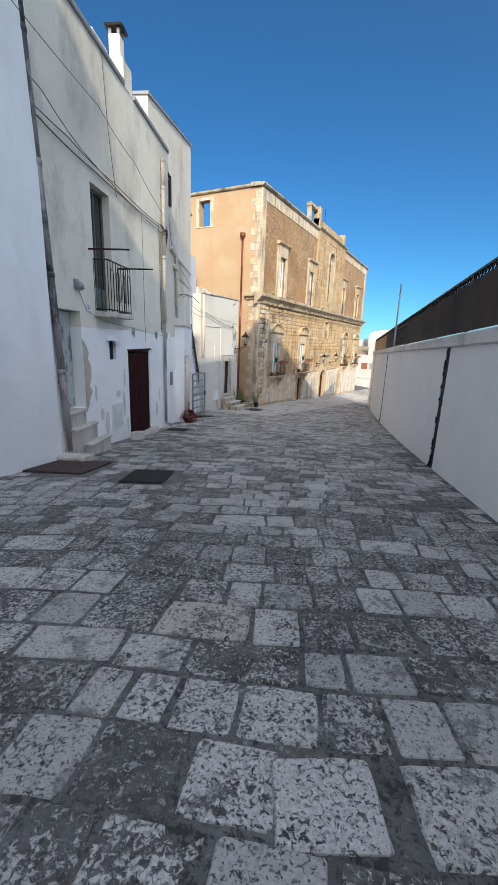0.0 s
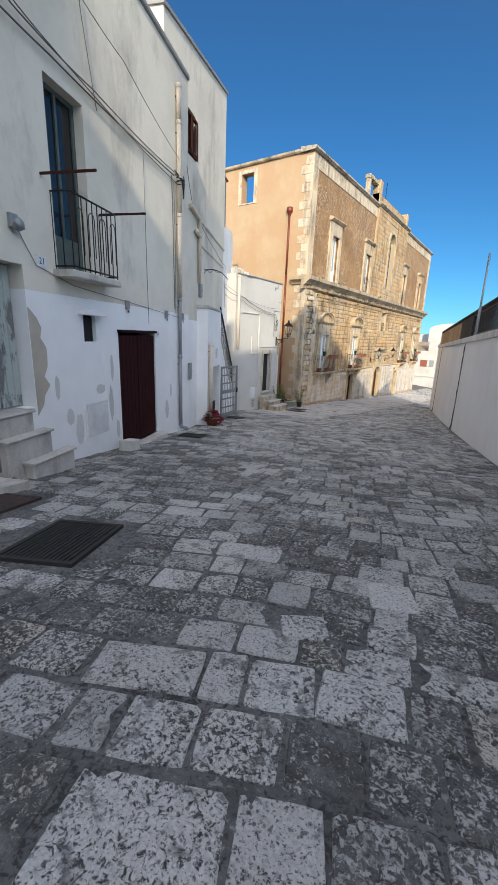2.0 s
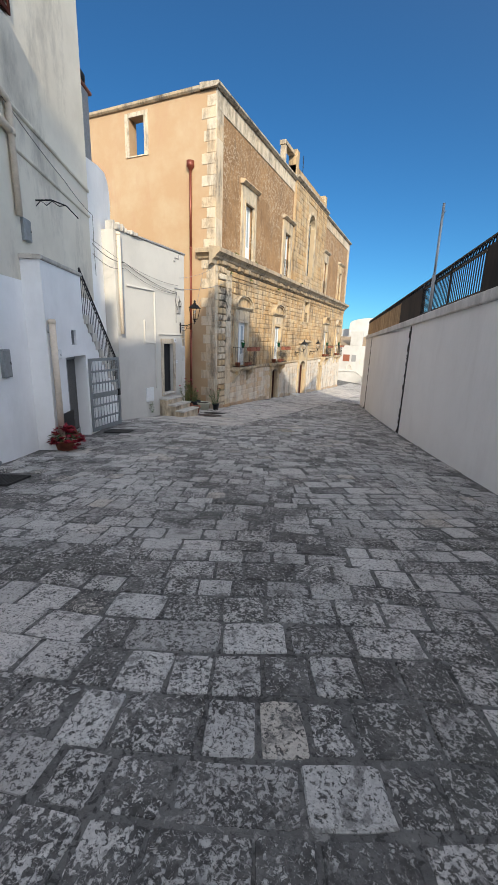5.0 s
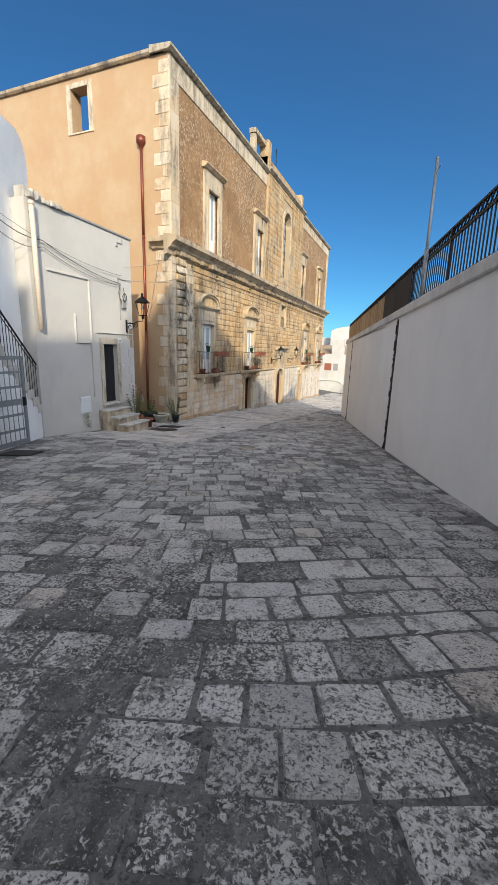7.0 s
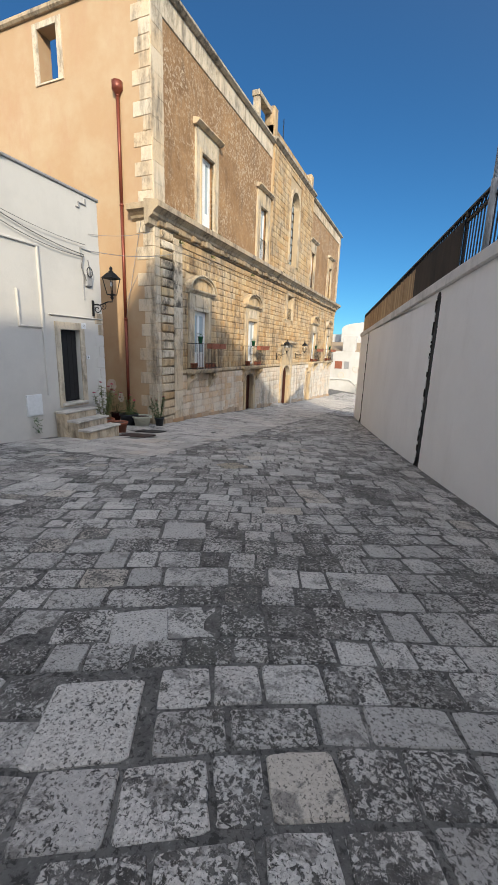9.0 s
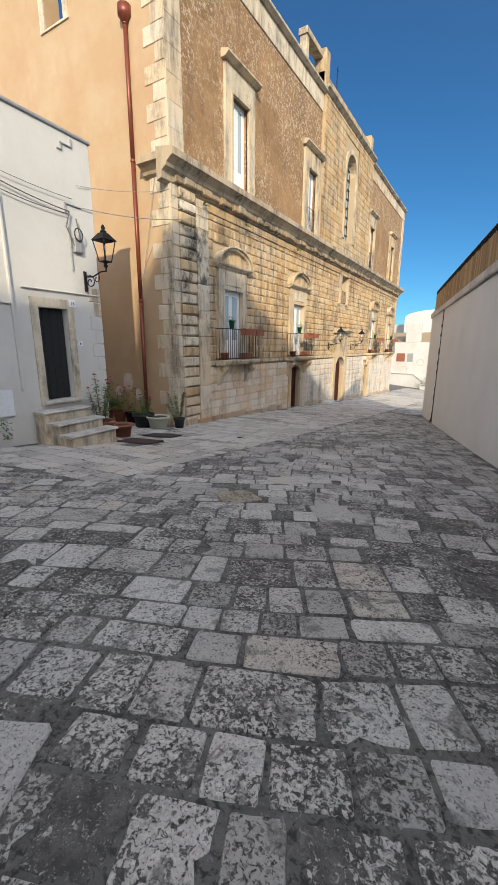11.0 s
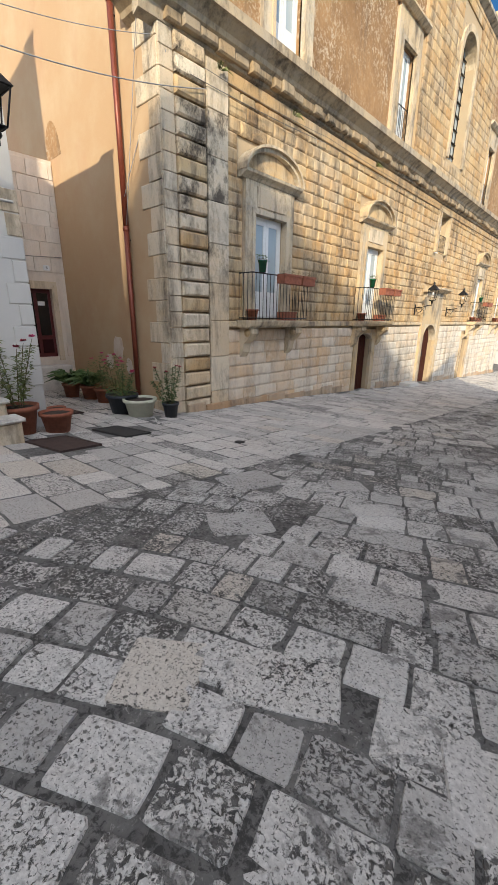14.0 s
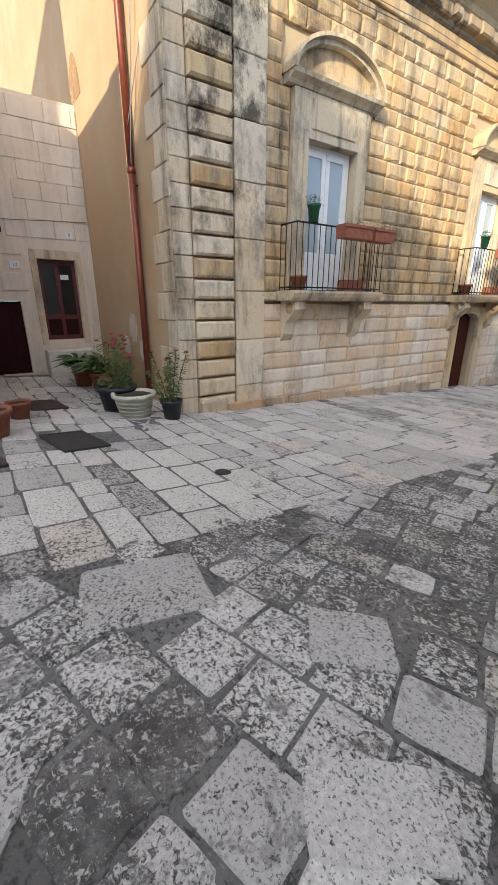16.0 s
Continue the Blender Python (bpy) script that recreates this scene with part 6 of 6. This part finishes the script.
# ---- paving stones ----
def paving(name, per, shift=0.0, warm=None):
    """Pitted worn limestone; shift: how far the pale worn skin has survived the dark weathering."""
    k = Mat(name, 0.8)
    r = k.random() if per == "object" else k.island()
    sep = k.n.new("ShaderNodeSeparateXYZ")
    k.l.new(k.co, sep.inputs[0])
    pits = k.noise(46, 6, 0.68, None, 0.7)
    t = k.math("MULTIPLY", k.math("SUBTRACT", r, 0.44), 0.19)
    t = k.math("ADD", t, k.math("MULTIPLY", k.math("SUBTRACT", k.noise(5.5, 5, 0.7), 0.5), 0.42))
    t = k.math("ADD", t, k.math("MULTIPLY", k.math("SUBTRACT", k.noise(0.55, 4, 0.6), 0.5), 0.34))
    # stones get slightly paler along y, towards the court
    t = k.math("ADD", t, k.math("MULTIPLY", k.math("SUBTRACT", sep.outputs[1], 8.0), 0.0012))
    t = k.math("ADD", t, shift + 0.012)
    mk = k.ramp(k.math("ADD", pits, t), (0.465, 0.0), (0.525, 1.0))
    pale = warm or (0.66, 0.645, 0.615)
    light = k.mix(k.ramp(k.noise(60, 4, 0.7), (0.3, 0.0), (0.7, 1.0)), pale, tuple(c * 0.58 for c in pale))
    light = k.mix(k.ramp(k.math("FRACT", k.math("MULTIPLY", r, 7.3)), (0.0, 0.6), (0.5, 0.0), (0.9, 0.0), (1.0, 0.5)), light, (0.26, 0.252, 0.24))
    light = k.mix(k.ramp(k.math("FRACT", k.math("MULTIPLY", r, 13.7)), (0.955, 0.0), (0.965, 0.4)), light, (0.54, 0.46, 0.35))
    darkc = k.mix(k.ramp(k.noise(9, 5, 0.7), (0.4, 0.0), (0.65, 1.0)), (0.052, 0.05, 0.047), (0.155, 0.15, 0.143))
    darkc = k.mix(k.ramp(k.noise(0.8, 3, 0.5), (0.5, 0.0), (0.66, 0.5)), darkc, (0.085, 0.09, 0.078))
    c = k.mix(mk, darkc, light)
    c = k.mix(k.ramp(k.noise(95, 3, 0.6), (0.58, 0.0), (0.63, 0.8)), c, (0.05, 0.048, 0.045))
    c = k.mix(k.ramp(k.noise(120, 3, 0.6), (0.62, 0.0), (0.68, 0.45)), c, (0.5, 0.49, 0.47))
    hole = k.math("ADD", k.voronoi(34), k.math("MULTIPLY", k.math("SUBTRACT", k.noise(70, 3, 0.6), 0.5), 0.5))
    some = k.ramp(k.noise(2.6, 4, 0.6), (0.40, 0.0), (0.56, 1.0))
    c = k.mix(k.math("MULTIPLY", k.ramp(hole, (0.16, 0.8), (0.28, 0.0)), some), c, (0.045, 0.041, 0.037))
    lay = k.noise(6.0, 7, 0.72, None, 0.4)
    if shift < 0.048:
        c = k.mix(k.ramp(lay, (0.54, 0.0), (0.60, 0.75)), c, k.mix(k.ramp(k.noise(48, 5, 0.75), (0.38, 0.0), (0.62, 1.0)), (0.065, 0.063, 0.06), (0.24, 0.232, 0.22)))
    c = k.mix(k.ramp(k.noise(0.7, 4, 0.6), (0.45, 0.0), (0.62, 0.5)), c, k.mix(1.0, c, (1.0, 0.95, 0.93), "MULTIPLY"))
    k.colour(c)
    k.rough(k.ramp(pits, (0.4, 0.9), (0.6, 0.62)))
    k.bump(mk, 0.7, 0.010).bump(k.noise(110, 3, 0.7), 0.5, 0.003).bump(k.noise(3, 3, 0.5), 0.5, 0.025)
    return k.m


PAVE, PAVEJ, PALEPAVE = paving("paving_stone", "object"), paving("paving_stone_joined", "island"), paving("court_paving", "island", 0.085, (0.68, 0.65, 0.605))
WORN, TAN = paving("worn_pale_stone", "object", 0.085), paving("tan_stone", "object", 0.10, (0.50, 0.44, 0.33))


def cobble(seed):
    """A paving stone of unit size, squarish, with chipped corners and wavering edges."""
    q_ = random.Random(seed)
    ring = []
    for cx, cy, dx, dy in ((-0.5, -0.5, 1, 0), (0.5, -0.5, 0, 1), (0.5, 0.5, -1, 0), (-0.5, 0.5, 0, -1)):
        for f in (q_.uniform(0.03, 0.09), 0.35, 0.65, 1 - q_.uniform(0.03, 0.09)):
            e = q_.uniform(0.0, 0.022) * (1 if 0.2 < f < 0.8 else 1.4)
            ring.append((cx + dx * f - dy * e, cy + dy * f + dx * e))
    n = len(ring)
    vs = [(x, y, -0.03) for x, y in ring] + [(x * 0.992, y * 0.992, 0.000) for x, y in ring]
    vs += [(x * 0.955, y * 0.955, 0.008 + q_.uniform(-0.003, 0.003)) for x, y in ring] + [(0, 0, 0.010)]
    fs = []
    for j in (0, n):
        fs += [(j + i, j + (i + 1) % n, j + n + (i + 1) % n, j + n + i) for i in range(n)]
    fs += [(2 * n + i, 2 * n + (i + 1) % n, 3 * n) for i in range(n)]
    return vs, fs


COB = [cobble(k) for k in range(16)]
CMESH = [shared(*c_, PAVE, "paving_stone") for c_ in COB]
ground = bpy.data.objects["ground"]
covers = [(-5.45, 4.12, 0.75), (-3.9, 4.27, 0.6), (-7.8, 10.0, 0.5), (-9.95, 14.75, 0.5), (-10.75, 21.5, 0.45), (-10.4, 20.45, 0.5), (-13.0, 21.5, 0.4), (-9.1, 22.5, 0.2)]


def street(x, y):
    """Whether a place lies on the open street."""
    left = LEFT.inverted() @ Vector((x, y, 0))
    if y < 24 and x > -13 and left.y > -0.05 and left.x < 9.5:
        return False
    if (WB.inverted() @ Vector((x, y, 0))).y > -0.05 and y < 20.45:
        return False
    if y > 23.3 and x < -11.8 or x < -16.2 or y < -3:
        return False
    if y > 20.45 and y < 23.3 and x < -16.2:
        return False
    if x > -3.25 - 0.24 * (y - 20.4) and y < 34.5:
        return False
    return -17 < x < 6 and y < 60 and not any((x - a) ** 2 + (y - b) ** 2 < r * r for a, b, r in covers)


# single slabs that stand out: x, y, width, depth, turn
SLABS = [(-4.63, 13.35, 0.33, 0.34, 35), (-5.27, 14.83, 0.42, 0.44, 29), (-4.40, 12.74, 0.40, 0.44, 30), (-5.22, 18.22, 0.42, 0.40, 36),
         (-6.28, 19.11, 0.34, 0.36, 36), (-5.89, 19.43, 0.46, 0.30, 30), (-5.17, 19.54, 0.29, 0.33, 24), (-7.75, 21.25, 0.62, 0.52, 80),
         (-7.07, 20.40, 0.50, 0.40, 57), (-6.97, 21.90, 0.38, 0.34, 48), (-6.48, 21.45, 0.41, 0.28, 54), (-0.16, 0.91, 0.33, 0.29, 27),
         (-1.51, 5.09, 0.30, 0.34, 24), (-1.81, 4.43, 0.26, 0.22, 34), (-6.33, 18.10, 0.47, 0.46, 56)]


def taken(x, y, grow=0.0):
    """Whether a single slab lies at a place."""
    for a, b, w, d, rz in SLABS:
        c_, s_ = math.cos(radians(rz)), math.sin(radians(rz))
        u, v_ = (x - a) * c_ + (y - b) * s_, (y - b) * c_ - (x - a) * s_
        if abs(u) < w / 2 + grow and abs(v_) < d / 2 + grow:
            return True
    return False


for i, (x, y, w, d, rz) in enumerate(SLABS):
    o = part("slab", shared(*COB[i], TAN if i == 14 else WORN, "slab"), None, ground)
    o.matrix_world = ground_tilt(x, y, rz, 0.007) @ Matrix.Diagonal((w, d, 1, 1))
q = random.Random(77)
rest, pale_rest, count = MB(), MB(), 0
AX = radians(112.5)
ex, ey = Vector((math.cos(AX), math.sin(AX), 0)), Vector((math.sin(AX), -math.cos(AX), 0))
s = -8.0
while s < 62:
    h = q.uniform(0.20, 0.32) if q.random() < 0.85 else q.uniform(0.32, 0.40)
    v = -9.0 + q.uniform(-0.5, 0)
    while v < 22:
        w = q.uniform(0.19, 0.38) if q.random() < 0.9 else q.uniform(0.38, 0.56)
        bow = 0.08 * math.sin(v * 0.9 + s * 0.25) + 0.04 * math.sin(v * 2.3 + s)
        slew = math.degrees(0.072 * math.cos(v * 0.9 + s * 0.25) + 0.09 * math.cos(v * 2.3 + s))
        cpos = ex * (s + h / 2 + bow) + ey * (v + w / 2)
        x, y = cpos.x - 2.0, cpos.y
        v += w
        if not street(x, y) or (x < -8.13 and y > 17.5 and y < 48) or taken(x, y, -0.03):
            continue
        gap = q.uniform(0.003, 0.014) if q.random() < 0.75 else q.uniform(0.014, 0.035)
        k = q.randrange(16)
        m = ground_tilt(x, y, 112.5 + slew + q.uniform(-1.6, 1.6), q.uniform(-0.007, 0.005)) @ pose(0, 0, 0, q.uniform(-0.8, 0.8), q.uniform(-0.8, 0.8), 0) @ Matrix.Diagonal((h - gap, w - gap, 1.0, 1))
        walk_line = -0.35 - 0.29 * y
        if 0.8 < y < 23.5 and abs(x - walk_line) < 0.68 and count < 285:
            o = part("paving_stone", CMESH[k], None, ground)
            o.matrix_world = m
            count += 1
        else:
            rest.add(COB[k][0], COB[k][1], False, m)
    s += h
yy = 17.5
while yy < 48:
    h = q.uniform(0.24, 0.40)
    xx = -16.3 + q.uniform(0, 0.3)
    while xx < -8.13:
        w = min(q.uniform(0.3, 0.72), -8.13 - xx + 0.02)
        x, y = xx + w / 2, yy + h / 2 + 0.04 * math.sin(xx * 1.3)
        xx += w
        if w < 0.08 or not street(x, y) or taken(x, y, -0.03):
            continue
        k = q.randrange(16)
        m = ground_tilt(x, y, q.uniform(-1.2, 1.2), q.uniform(-0.004, 0.004)) @ Matrix.Diagonal((w - 0.006, h - q.uniform(0.004, 0.012), 0.8, 1))
        pale_rest.add(COB[k][0], COB[k][1], False, m)
    yy += h
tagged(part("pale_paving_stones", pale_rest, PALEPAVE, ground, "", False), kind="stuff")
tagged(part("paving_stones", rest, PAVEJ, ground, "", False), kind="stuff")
